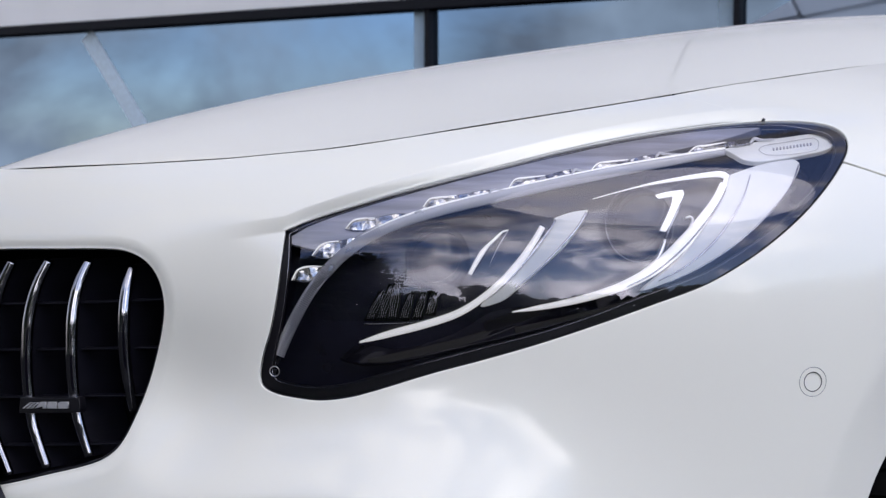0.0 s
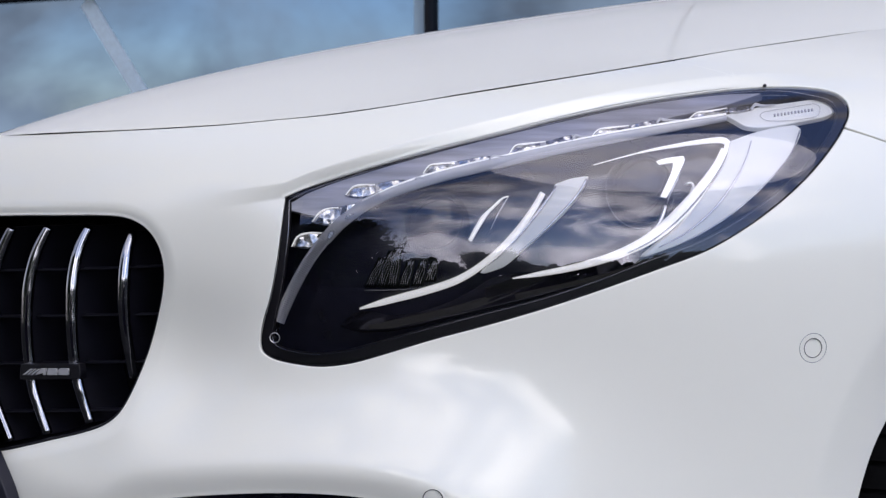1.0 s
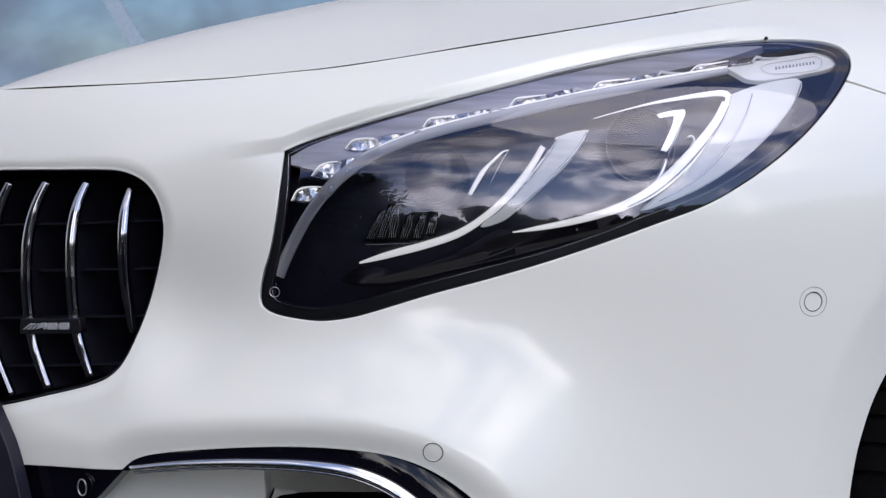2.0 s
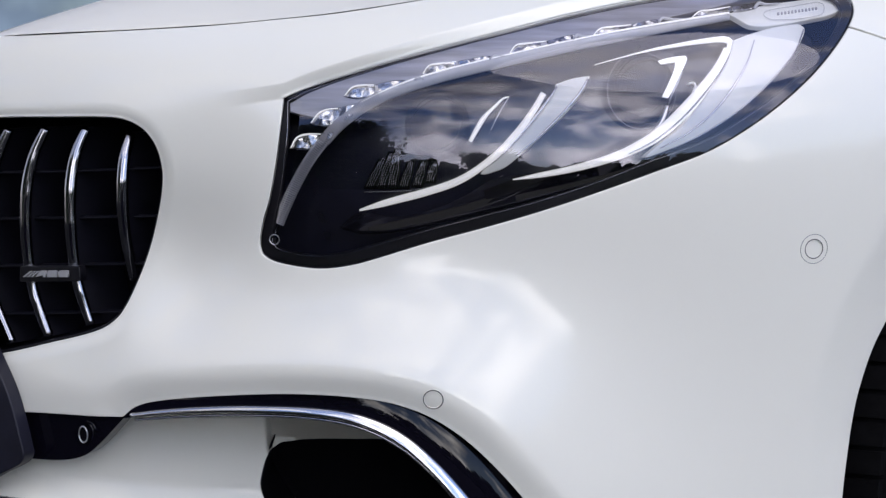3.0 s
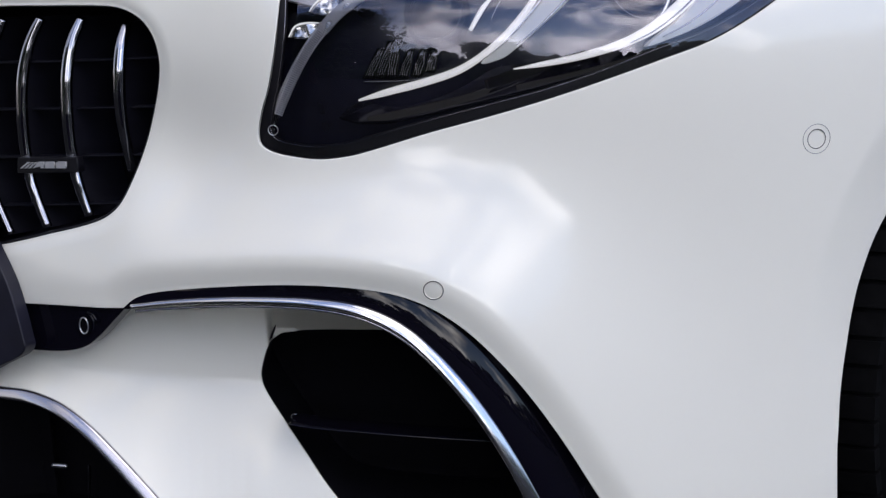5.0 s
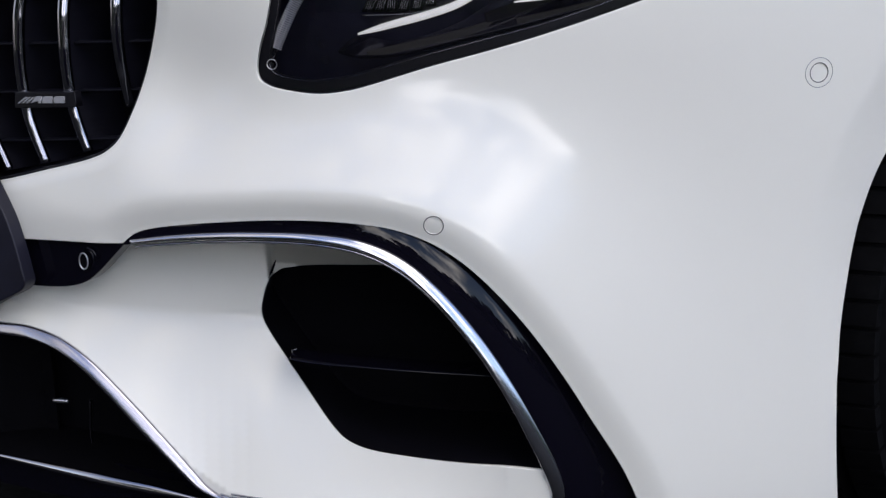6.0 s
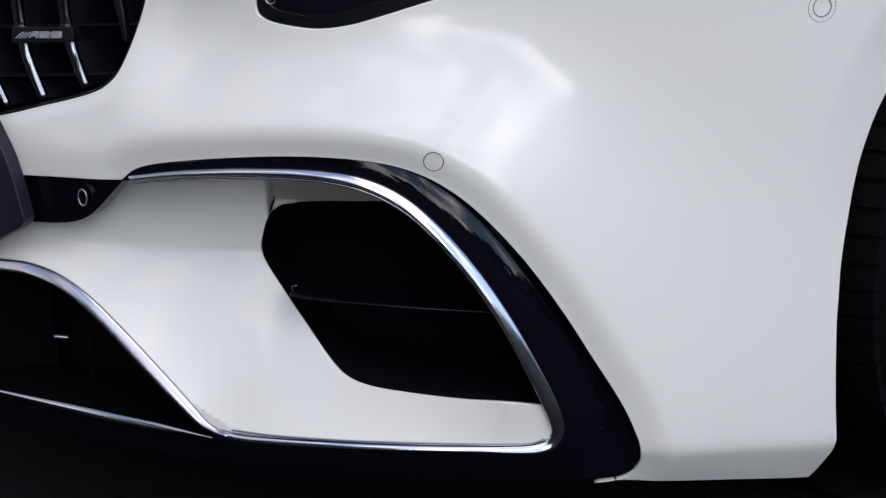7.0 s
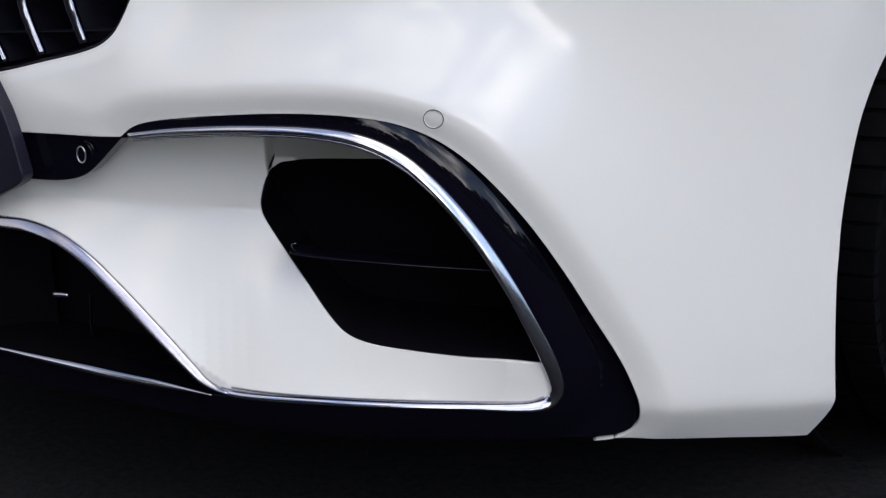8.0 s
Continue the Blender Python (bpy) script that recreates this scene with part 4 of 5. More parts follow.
    # clear light blocks along the guide
    blocks = (
        [(-0.0945, 0.7818, 1), (-0.0875, 0.7894), (-0.0793, 0.7916), (-0.0659, 0.7922, 1), (-0.0658, 0.7836), (-0.0791, 0.7808)], [(-0.0648, 0.7922, 1), (-0.0461, 0.7956), (-0.0350, 0.7957, 1), (-0.0284, 0.7935), (-0.0460, 0.7869), (-0.0636, 0.7836)],
        [(-0.1270, 0.7559, 1), (-0.1199, 0.7646), (-0.1110, 0.7686), (-0.1011, 0.7698, 1), (-0.0986, 0.7573), (-0.1119, 0.7539)], [(-0.1000, 0.7698, 1), (-0.0788, 0.7732), (-0.0822, 0.7672), (-0.0975, 0.7573, 1)],
        [(-0.1470, 0.7316, 1), (-0.1409, 0.7415), (-0.1297, 0.7449), (-0.1174, 0.7451, 1), (-0.1195, 0.7341), (-0.1312, 0.7312)], [(-0.1163, 0.7456, 1), (-0.1063, 0.7463), (-0.1151, 0.7348, 1)],
        [(-0.0191, 0.8028, 1), (-0.0131, 0.8104), (-0.0047, 0.8120), (0.0135, 0.8143, 1), (0.0157, 0.8110), (-0.0020, 0.8061)], [(0.0157, 0.8143, 1), (0.0467, 0.8192), (0.0488, 0.8154), (0.0178, 0.8110, 1)],
        [(0.0644, 0.8214, 1), (0.0713, 0.8297), (0.0814, 0.8314), (0.1010, 0.8337, 1), (0.1025, 0.8297), (0.0812, 0.8248)], [(0.1027, 0.8337, 1), (0.1300, 0.8397), (0.1320, 0.8353), (0.1047, 0.8297, 1)],
        [(0.1463, 0.8381, 1), (0.1543, 0.8454), (0.1641, 0.8471), (0.1856, 0.8495, 1), (0.1869, 0.8460), (0.1665, 0.8415)], [(0.1879, 0.8500, 1), (0.2165, 0.8552), (0.2171, 0.8517), (0.1893, 0.8465, 1)],
        [(0.2485, 0.8565, 1), (0.2579, 0.8628), (0.2690, 0.8640), (0.2910, 0.8677, 1), (0.2920, 0.8642), (0.2680, 0.8594)], [(0.2940, 0.8677, 1), (0.3197, 0.8715), (0.3200, 0.8679), (0.2944, 0.8642, 1)],
    )
    for k, line in enumerate(blocks):
        b = sheet("light_block", smooth(line, step=0.002), [], CRYSTAL, h, "clear faceted light block", off=lambda x, z, x0=line[0][0]: 0.0135 + 0.15 * np.abs(x - x0 - 0.008), step=0.005, rim=0.010, lip=0.0015)
        if k % 2 == 0:
            # These edges glow in place of the sky's glint on clear plastic.
            ribbon("bright_edge", smooth(line[:4], False, 0.002), [0.0010, 0.0022, 0.0010], LIT_GUIDE, b, "front edge with added glow", off=0.0135, thick=0.002)
    for line in ([(-0.0269, 0.7966), (-0.0213, 0.7988), (-0.0174, 0.7972)], [(0.0456, 0.8159), (0.0501, 0.8197), (0.0556, 0.8192), (0.0635, 0.8197)], [(0.1278, 0.8347), (0.1315, 0.8397), (0.1359, 0.8386), (0.1451, 0.8392)], [(0.2141, 0.8512), (0.2184, 0.8563), (0.2230, 0.8552), (0.2441, 0.8553)], [(0.3166, 0.8661), (0.3231, 0.8716), (0.3290, 0.8704), (0.3458, 0.8717)]):
        ribbon("connector", line, [0.003, 0.004, 0.002, 0.001], WHITE_GUIDE, h, "small bright connector", off=0.0145, thick=0.002)
    # lower shelf of gloss black
    shelf = smooth([(-0.0996, 0.6546, 1), (-0.0855, 0.6656), (-0.0715, 0.6675, 1), (-0.0463, 0.6645), (-0.0129, 0.6710), (0.0202, 0.6840), (0.0479, 0.6996), (0.0673, 0.7041, 1), (0.1200, 0.7072), (0.1649, 0.7157), (0.1989, 0.7209, 1), (0.1762, 0.7079), (0.1201, 0.6933), (0.0646, 0.6796), (0.0092, 0.6667), (-0.0463, 0.6538), (-0.0799, 0.6511, 1)])
    sheet("shelf", shelf, [], BLACK, h, "gloss black shelf under the lamps", off=lambda x, z: 0.03 + 0.9 * (z - 0.655 - 0.22 * (x + 0.09)), step=0.01, rim=0.004)
    # two bright blades with their silver flanks
    ribbon("day_light_blade", [(-0.0803, 0.6720), (-0.0677, 0.6756), (-0.0457, 0.6819), (-0.0183, 0.6893), (0.0091, 0.6983), (0.0254, 0.7065), (0.0417, 0.7179), (0.0581, 0.7321), (0.0745, 0.7505), (0.0884, 0.7695), (0.0973, 0.7841)], [0.002, 0.0065, 0.0075, 0.0075, 0.0075, 0.007, 0.007, 0.007, 0.0065, 0.006], LIT_GUIDE, h, "bright white curved blade", off=0.020, thick=0.006, round_=12)
    ribbon("blade_line", [(0.0363, 0.7104), (0.0526, 0.7223), (0.0718, 0.7413), (0.0911, 0.7640), (0.1033, 0.7802), (0.1102, 0.7905)], [0.001, 0.0022, 0.003, 0.003, 0.002], CHROME, h, "thin chrome line", off=0.019, thick=0.003)
    flank = smooth([(0.1105, 0.7920, 1), (0.1251, 0.7969), (0.1419, 0.7996, 1), (0.1359, 0.7882), (0.1189, 0.7665), (0.0966, 0.7459), (0.0747, 0.7269), (0.0593, 0.7144), (0.0452, 0.7089, 1), (0.0375, 0.7077), (0.0528, 0.7203), (0.0747, 0.7410), (0.0940, 0.7632), (0.1053, 0.7795)])
    sheet("blade_flank", flank, [], SILVER_GLOW, h, "pale silver panel beside the blade, glow stands in for mirrored sky", off=0.022, step=0.008, rim=0.01)
    ribbon("flank_edge", [(0.1411, 0.7975), (0.1311, 0.7823), (0.1104, 0.7601), (0.0938, 0.7438), (0.0702, 0.7244)], [0.003, 0.0025, 0.002, 0.0012], CHROME, h, "chrome edge", off=0.0215, thick=0.002)
    ribbon("short_blade", [(0.0267, 0.7373), (0.0340, 0.7505), (0.0412, 0.7615), (0.0511, 0.7713), (0.0590, 0.7785), (0.0645, 0.7801)], [0.004, 0.005, 0.0052, 0.003, 0.0025, 0.001], LIT_GUIDE, h, "short bright blade", off=0.037, thick=0.004)
    ribbon("short_blade_line", [(0.0645, 0.7795), (0.0567, 0.7675), (0.0494, 0.7538), (0.0466, 0.7473)], [0.0012, 0.001], CHROME, h, "thin chrome line", off=0.037, thick=0.002)
    ribbon("outer_blade", [(0.0674, 0.7022), (0.0854, 0.7049), (0.1183, 0.7107), (0.1514, 0.7187), (0.1792, 0.7283), (0.2017, 0.7396), (0.2216, 0.7541), (0.2391, 0.7704), (0.2573, 0.7894), (0.2733, 0.8087), (0.2832, 0.8248)], [0.001, 0.005, 0.0065, 0.0075, 0.0085, 0.0105, 0.0125, 0.013, 0.0125, 0.0115, 0.010], LIT_GUIDE, h, "long bright curved blade", off=0.021, thick=0.006, round_=12)
    ribbon("blade_groove", [(0.1786, 0.7260), (0.2010, 0.7367), (0.2225, 0.7517), (0.2411, 0.7684), (0.2593, 0.7879), (0.2745, 0.8066), (0.2857, 0.8243)], [0.0008, 0.0016, 0.0018, 0.0016], DARK_CHROME, h, "dark groove in the blade", off=0.0146, thick=0.0008, round_=6)
    ribbon("blade_return", [(0.2849, 0.8243), (0.2865, 0.8321), (0.2797, 0.8350), (0.2582, 0.8332), (0.2344, 0.8299), (0.2051, 0.8249), (0.1761, 0.8182), (0.1475, 0.8107)], [0.008, 0.006, 0.005, 0.004, 0.003, 0.0016, 0.0012, 0.0008], LIT_GUIDE, h, "thin end of the blade", off=0.021, thick=0.004)
    wing = smooth([(0.2893, 0.8339, 1), (0.3122, 0.8412), (0.3378, 0.8470), (0.3603, 0.8499, 1), (0.3660, 0.8465), (0.3621, 0.8373), (0.3487, 0.8202), (0.3282, 0.8002), (0.3027, 0.7782), (0.2755, 0.7593), (0.2463, 0.7433), (0.2178, 0.7310), (0.1953, 0.7231, 1), (0.2094, 0.7344), (0.2293, 0.7494), (0.2469, 0.7683), (0.2665, 0.7929), (0.2817, 0.8148)])
    sheet("silver_flank", wing, [], SILVER_GLOW, h, "wide pale silver panel, glow stands in for mirrored sky", off=0.013, step=0.008, rim=0.012)
    ribbon("flank_line", [(0.3101, 0.8344), (0.3002, 0.8131), (0.2839, 0.7889), (0.2625, 0.7649), (0.2362, 0.7450), (0.2095, 0.7315)], [0.0012, 0.0022, 0.002, 0.001], CHROME, h, "thin chrome line", off=0.0125, thick=0.002)
    ribbon("flank_edge", [(0.3651, 0.8448), (0.3511, 0.8219), (0.3296, 0.7996), (0.3040, 0.7776), (0.2763, 0.7581), (0.2471, 0.7420), (0.2179, 0.7298)], [0.0014, 0.0018, 0.0014, 0.001], CHROME, h, "chrome edge", off=0.0125, thick=0.002)
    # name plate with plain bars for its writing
    tag = sheet("name_plate", smooth([(0.2897, 0.8608, 1), (0.3022, 0.8627), (0.3318, 0.8694), (0.3649, 0.8738), (0.3921, 0.8771), (0.4084, 0.8760), (0.4149, 0.8700), (0.4044, 0.8621), (0.3792, 0.8565), (0.3461, 0.8511), (0.3208, 0.8487), (0.3076, 0.8504), (0.2989, 0.8556)]), [], PLATE_GLOW, h, "pale silver plate with small grey marks and an added glow", off=0.018, step=0.008, rim=0.006)
    ribbon("plate_frame", smooth([(0.3258, 0.8598), (0.3311, 0.8639), (0.3629, 0.8689), (0.3901, 0.8728), (0.3956, 0.8698), (0.3926, 0.8620), (0.3858, 0.8589), (0.3592, 0.8553), (0.3316, 0.8552)], True, 0.003), 0.0006, WHITE_GUIDE, tag, "fine frame line", off=0.0165, thick=0.0006, closed=True, round_=6)
    a, b = [(0.3423, 0.8610), (0.3861, 0.8667)]
    for k in range(12):
        x, z = a[0] + (b[0] - a[0]) * k / 11, a[1] + (b[1] - a[1]) * k / 11
        w, t = 0.0008, 0.0013
        sheet("mark", np.array([(x - w, z - t), (x + w, z - t * 0.8), (x + w, z + t), (x - w, z + t * 0.8)]), [], MARK, tag, off=0.0165, step=0.004, rim=0.001, lip=0.0001)
    # round emblem: a plain ring
    (x, z), = [(-0.1635, 0.6429)]
    ribbon("emblem_ring", rounded(x, z, 0.0048), 0.0009, SATIN, h, "small silver ring emblem", off=0.0075, thick=0.0006, closed=True, round_=6)
    sheet("emblem", rounded(x, z, 0.0018, 16), [], DARK_CHROME, h, off=0.0078, step=0.002, rim=0.0006, lip=0.0001)
    # projector lamps
    for name, at, r, deep in (("projector", [(0.1972, 0.7848)], 0.034, 0.055), ("projector", [(-0.0048, 0.7506)], 0.033, 0.06)):
        (x, z), = at
        y = float(skin(x, z)) + deep
        bm = bmesh.new()
        bmesh.ops.create_uvsphere(bm, u_segments=32, v_segments=20, radius=r)
        bmesh.ops.scale(bm, vec=(1, 0.6, 1.08), verts=bm.verts)
        bmesh.ops.translate(bm, vec=(x, y, z), verts=bm.verts)
        p = linked(name, bm, BLACK, h, "round dark projector lens", shade=True)
        if r < 0.0335:
            continue
        ring = rounded(x, z, r * 1.02)
        ring = np.stack([ring[:, 0], z + (ring[:, 1] - z) * 1.08], 1)
        ribbon("projector_ring", ring, 0.0010, DARK_CHROME, p, "thin ring", off=deep - 0.002, thick=0.002, closed=True, round_=6)
    seven = smooth([(0.2044, 0.8097, 1), (0.2128, 0.8142), (0.2263, 0.8175), (0.2404, 0.8191, 1), (0.2413, 0.8152), (0.2339, 0.8019), (0.2249, 0.7854), (0.2207, 0.7787, 1), (0.2150, 0.7799, 1), (0.2218, 0.7925), (0.2285, 0.8063), (0.2301, 0.8136, 1), (0.2184, 0.8119), (0.2055, 0.8081, 1)], step=0.002)
    sheet("lamp_hook", seven, [], LIT_GUIDE, h, "bright angular light guide", off=0.03, step=0.005, rim=0.002, lip=0.0003)
    ribbon("lamp_hook_lower", [(0.2198, 0.7711), (0.2156, 0.7595), (0.2096, 0.7492), (0.2034, 0.7448)], [0.003, 0.0045, 0.005, 0.003], SATIN, h, "lower end of the light guide", off=0.032, thick=0.003)
    ribbon("lamp_hook_side", [(0.2371, 0.8063), (0.2324, 0.7953), (0.2248, 0.7815), (0.2210, 0.7722)], [0.002, 0.003, 0.003, 0.001], DARK_CHROME, h, "dark side of the light guide", off=0.034, thick=0.003)
    ribbon("small_hook", [(0.2416, 0.7911), (0.2470, 0.7929), (0.2497, 0.7894), (0.2465, 0.7823), (0.2415, 0.7745)], [0.002, 0.003, 0.003, 0.001], SATIN, h, "small bright hook", off=0.037, thick=0.003)
    # fluted reflector cups
    cups = ([(-0.0745, 0.6903), (-0.0622, 0.7184)], [(-0.0633, 0.6905), (-0.0521, 0.7257)], [(-0.0521, 0.6907), (-0.0465, 0.7274)], [(-0.0409, 0.6908), (-0.0331, 0.7175)], [(-0.0275, 0.6920), (-0.0208, 0.7176)], [(-0.0147, 0.6966), (-0.0097, 0.7166)])
    for (x0, z0), (x1, z1) in cups:
        back = np.array([(x0 - 0.003, z0), (x0 + 0.0075, z0), (x1 + 0.0055, z1), (x1 - 0.001, z1)])
        cup = sheet("reflector_cup", back, [], BLACK, h, "fluted reflector cup", off=0.05, step=0.006, rim=0.004)
        for k in range(4):
            d = k / 3
            line = np.linspace((x0 + 0.0075 * d - 0.002, z0), (x1 + 0.005 * d - 0.0005, z1 - 0.004 * abs(d - 0.6)), 8)
            line[:, 0] += 0.0006 * np.sin(np.linspace(0, 9, 8) + k)
            ribbon("flute", line, [0.0011, 0.0007], CHROME, cup, off=0.049, thick=0.0012, round_=6)
    ribbon("ledge", [(-0.0770, 0.6875), (-0.0519, 0.6883), (-0.0297, 0.6897), (-0.0130, 0.6932)], [0.002, 0.0016, 0.001], DARK_CHROME, h, "ledge under the reflectors", off=0.042, thick=0.003)
    return h


headlight()
for spot in ([(0.3377, 0.8933)], [(0.2487, 0.9208)]):
    (x, z), = spot
    sheet("clip", np.array([(x - 0.0018, z - 0.0006), (x + 0.0018, z - 0.0006), (x + 0.0004, z + 0.0004), (x - 0.0005, z + 0.0004)]), [], SEAM, car, "tiny black clip in the seam", off=0.001, step=0.004, rim=0.003, lip=0.0002)


# ---- lower bumper: white inlay, black surround, intakes and chrome ----
CHROME_LINE = [(-0.3179, 0.4573), (-0.2724, 0.4655), (-0.2134, 0.4721), (-0.1564, 0.4746), (-0.1228, 0.4739), (-0.0952, 0.4711), (-0.0733, 0.4656), (-0.0515, 0.4561), (-0.0297, 0.4414), (-0.0024, 0.4156), (0.0251, 0.3825), (0.0475, 0.3503), (0.0703, 0.3116), (0.0907, 0.2719), (0.1044, 0.2438), (0.1128, 0.2223), (0.1155, 0.2064), (0.1100, 0.1951), (0.0979, 0.1898), (0.0777, 0.1882), (0.0085, 0.1892), (-0.1076, 0.1881), (-0.1790, 0.1865), (-0.2154, 0.1865), (-0.2337, 0.1894)]
LOWER_LINE = [(-0.6400, 0.3410), (-0.4801, 0.3412), (-0.4438, 0.3428), (-0.4098, 0.3360), (-0.3777, 0.3185), (-0.3469, 0.2924), (-0.3169, 0.2633), (-0.2872, 0.2337), (-0.2665, 0.2127), (-0.2518, 0.1986), (-0.2368, 0.1903), (-0.2254, 0.1880)]
CREASE = [(-0.5406, 0.3612), (-0.4123, 0.3825), (-0.3452, 0.3861), (-0.2817, 0.3878), (-0.2210, 0.3864), (-0.1798, 0.3812), (-0.0478, 0.3618), (0.0997, 0.3327)]
INLAY_TOP = [(-0.5279, 0.3839), (-0.4415, 0.3990), (-0.3832, 0.4062), (-0.3558, 0.4230), (-0.3263, 0.4541), (-0.2726, 0.4632), (-0.2135, 0.4700), (-0.1565, 0.4723), (-0.0953, 0.4682), (-0.0461, 0.4489), (-0.0024, 0.4117), (0.0476, 0.3468), (0.0997, 0.2444)]
INLAY_FOOT = [(-0.5339, 0.3387), (-0.4797, 0.3445), (-0.4094, 0.3398), (-0.3462, 0.3013), (-0.2868, 0.2402), (-0.2336, 0.1907), (-0.1076, 0.1913), (0.0776, 0.1921)]


def inlay_form(x, z, deep, rise, step_deep):
    """A valley along the crease, deeper towards the side intake, with a step over the intake."""
    across = lambda line: sum(np.interp(x + k, [p[0] for p in line], [p[1] for p in line]) for k in (-0.03, -0.015, 0, 0.015, 0.03)) / 5
    top, mid, foot = across(INLAY_TOP), across(CREASE), across(INLAY_FOOT)
    mid = np.minimum(mid, top - 0.012)
    up, down = np.clip((z - mid) / np.maximum(top - mid, 0.01), 0, 1), np.clip((mid - z) / np.maximum(mid - foot, 0.02), 0, 1)
    valley = np.where(z > mid, 0.965 - up * rise, 1.0 - np.sqrt(down**2 + 0.0012))
    start, full = CREASE[1][0], CREASE[5][0]
    s = np.clip((x - start + 0.21) / (full - start + 0.21) / 1.3, 0, 1)
    step_in = np.clip((x - full - 0.003) / 0.006, 0, 1)
    step_in = step_in * step_in * (3 - 2 * step_in)
    flatter = 1 - np.clip((x - full) / (CREASE[7][0] - full) * 1.15, 0, 1) ** 1.5
    return deep * flatter * s * s * (3 - 2 * s) * np.maximum(valley, 0) + step_deep * step_in * np.clip((top - z) / 0.035, 0, 1) * np.clip((z - mid) / 0.01, 0, 1)


def inlay_depth(x, z):
    """The plain valley from which the inlay's form starts."""
    across = lambda line: np.interp(x, [p[0] for p in line], [p[1] for p in line])
    top, mid, foot = across(INLAY_TOP), across(CREASE), across(INLAY_FOOT)
    mid = np.minimum(mid, top - 0.012)
    up, down = np.clip((z - mid) / np.maximum(top - mid, 0.01), 0, 1), np.clip((mid - z) / np.maximum(mid - foot, 0.02), 0, 1)
    start, full = CREASE[1][0], CREASE[5][0]
    s, step_in = np.clip((x - start) / (full - start) / 1.7, 0, 1), np.clip((x - full - 0.003) / 0.009, 0, 1)
    flatter = 1 - np.clip((x - full) / (CREASE[7][0] - full) * 1.15, 0, 1) ** 1.5
    return 0.006 + 0.062 * flatter * s * s * (3 - 2 * s) * (1 - np.where(z > mid, up, down)) + 0.016 * step_in * step_in * (3 - 2 * step_in) * np.clip((z - mid) / 0.01, 0, 1)


def inlay_back(x, z):
    return 0.006 + inlay_form(x, z, 0.110, -0.15, 0.045) - inlay_depth(x, z)


def lower():
    inlay = smooth([(-0.3186, 0.4544, 1), (-0.2730, 0.4616), (-0.2138, 0.4684), (-0.1567, 0.4712), (-0.1230, 0.4706), (-0.0954, 0.4677), (-0.0734, 0.4623), (-0.0516, 0.4528), (-0.0298, 0.4380), (-0.0024, 0.4123), (0.0252, 0.3790), (0.0476, 0.3468), (0.0704, 0.3078), (0.0909, 0.2686), (0.1046, 0.2373), (0.1091, 0.2121), (0.1054, 0.1994), (0.0951, 0.1927), (0.0778, 0.1899), (0.0085, 0.1905), (-0.1077, 0.1898), (-0.1791, 0.1885), (-0.2156, 0.1882), (-0.2339, 0.1911, 1), (-0.2506, 0.2018), (-0.2667, 0.2158), (-0.2874, 0.2368), (-0.3171, 0.2663), (-0.3471, 0.2954), (-0.3779, 0.3216), (-0.4100, 0.3391), (-0.4441, 0.3459), (-0.4803, 0.3444), (-0.6400, 0.3446, 1), (-0.6400, 0.3690, 1), (-0.4421, 0.3984, 1), (-0.4041, 0.4009), (-0.3838, 0.4049), (-0.3702, 0.4116), (-0.3563, 0.4230), (-0.3389, 0.4417), (-0.3267, 0.4536, 1)])
    intake = smooth([(-0.1690, 0.4295), (-0.1613, 0.4337), (-0.1263, 0.4385), (-0.0920, 0.4408), (-0.0523, 0.4431), (-0.0245, 0.4338, 1), (-0.0024, 0.4070), (0.0255, 0.3737), (0.0482, 0.3419), (0.0712, 0.3020), (0.0919, 0.2623), (0.1013, 0.2332, 1), (0.0657, 0.2374), (0.0200, 0.2392), (-0.0373, 0.2436), (-0.0779, 0.2487), (-0.1012, 0.2576), (-0.1185, 0.2748), (-0.1416, 0.3073), (-0.1646, 0.3407), (-0.1827, 0.3692), (-0.1875, 0.3832), (-0.1842, 0.4020), (-0.1773, 0.4217)])
    steps = np.array([(CREASE[5][0] + a, z) for a in (0.001, 0.0045, 0.007, 0.0105) for z in np.arange(0.40, 0.475, 0.004)])
    sheet("bumper_inlay", inlay, [intake], PAINT, car, "white painted lower bumper panel", off=inlay_depth, step=0.005, rim=0.004, deeper=inlay_back, along=steps)
    # side intake
    box_ = sheet("side_intake", grown(intake, 0.012), [], DEEP, car, "deep black air intake with one slat", off=0.17, step=0.02, rim=0)
    wall = grown(intake, 0.0008)
    y, d = skin(wall[:, 0], wall[:, 1]), inlay_depth(wall[:, 0], wall[:, 1])
    n = len(wall)
    tube = np.concatenate([moved_back(np.stack([wall[:, 0], y + d + 0.0035, wall[:, 1]], 1), inlay_back(wall[:, 0], wall[:, 1])), np.stack([wall[:, 0], y + 0.18, wall[:, 1]], 1)])
    mesh_part("intake_wall", tube, [(i, (i + 1) % n, n + (i + 1) % n, n + i) for i in range(n)], TRIM, box_, "black intake wall")
    ribbon("intake_slat", [(-0.1582, 0.3348), (-0.1319, 0.3322), (-0.0786, 0.3301), (-0.0143, 0.3271), (0.0556, 0.3234)], [0.004, 0.003, 0.003], BLACK, box_, "thin gloss black slat", off=0.07, thick=0.03, round_=12)
    ribbon("slat_end", [(-0.1522, 0.3403), (-0.1571, 0.3387), (-0.1578, 0.3362), (-0.1525, 0.3342)], 0.0012, DARK_CHROME, box_, "rounded slat end", off=0.06, thick=0.001)
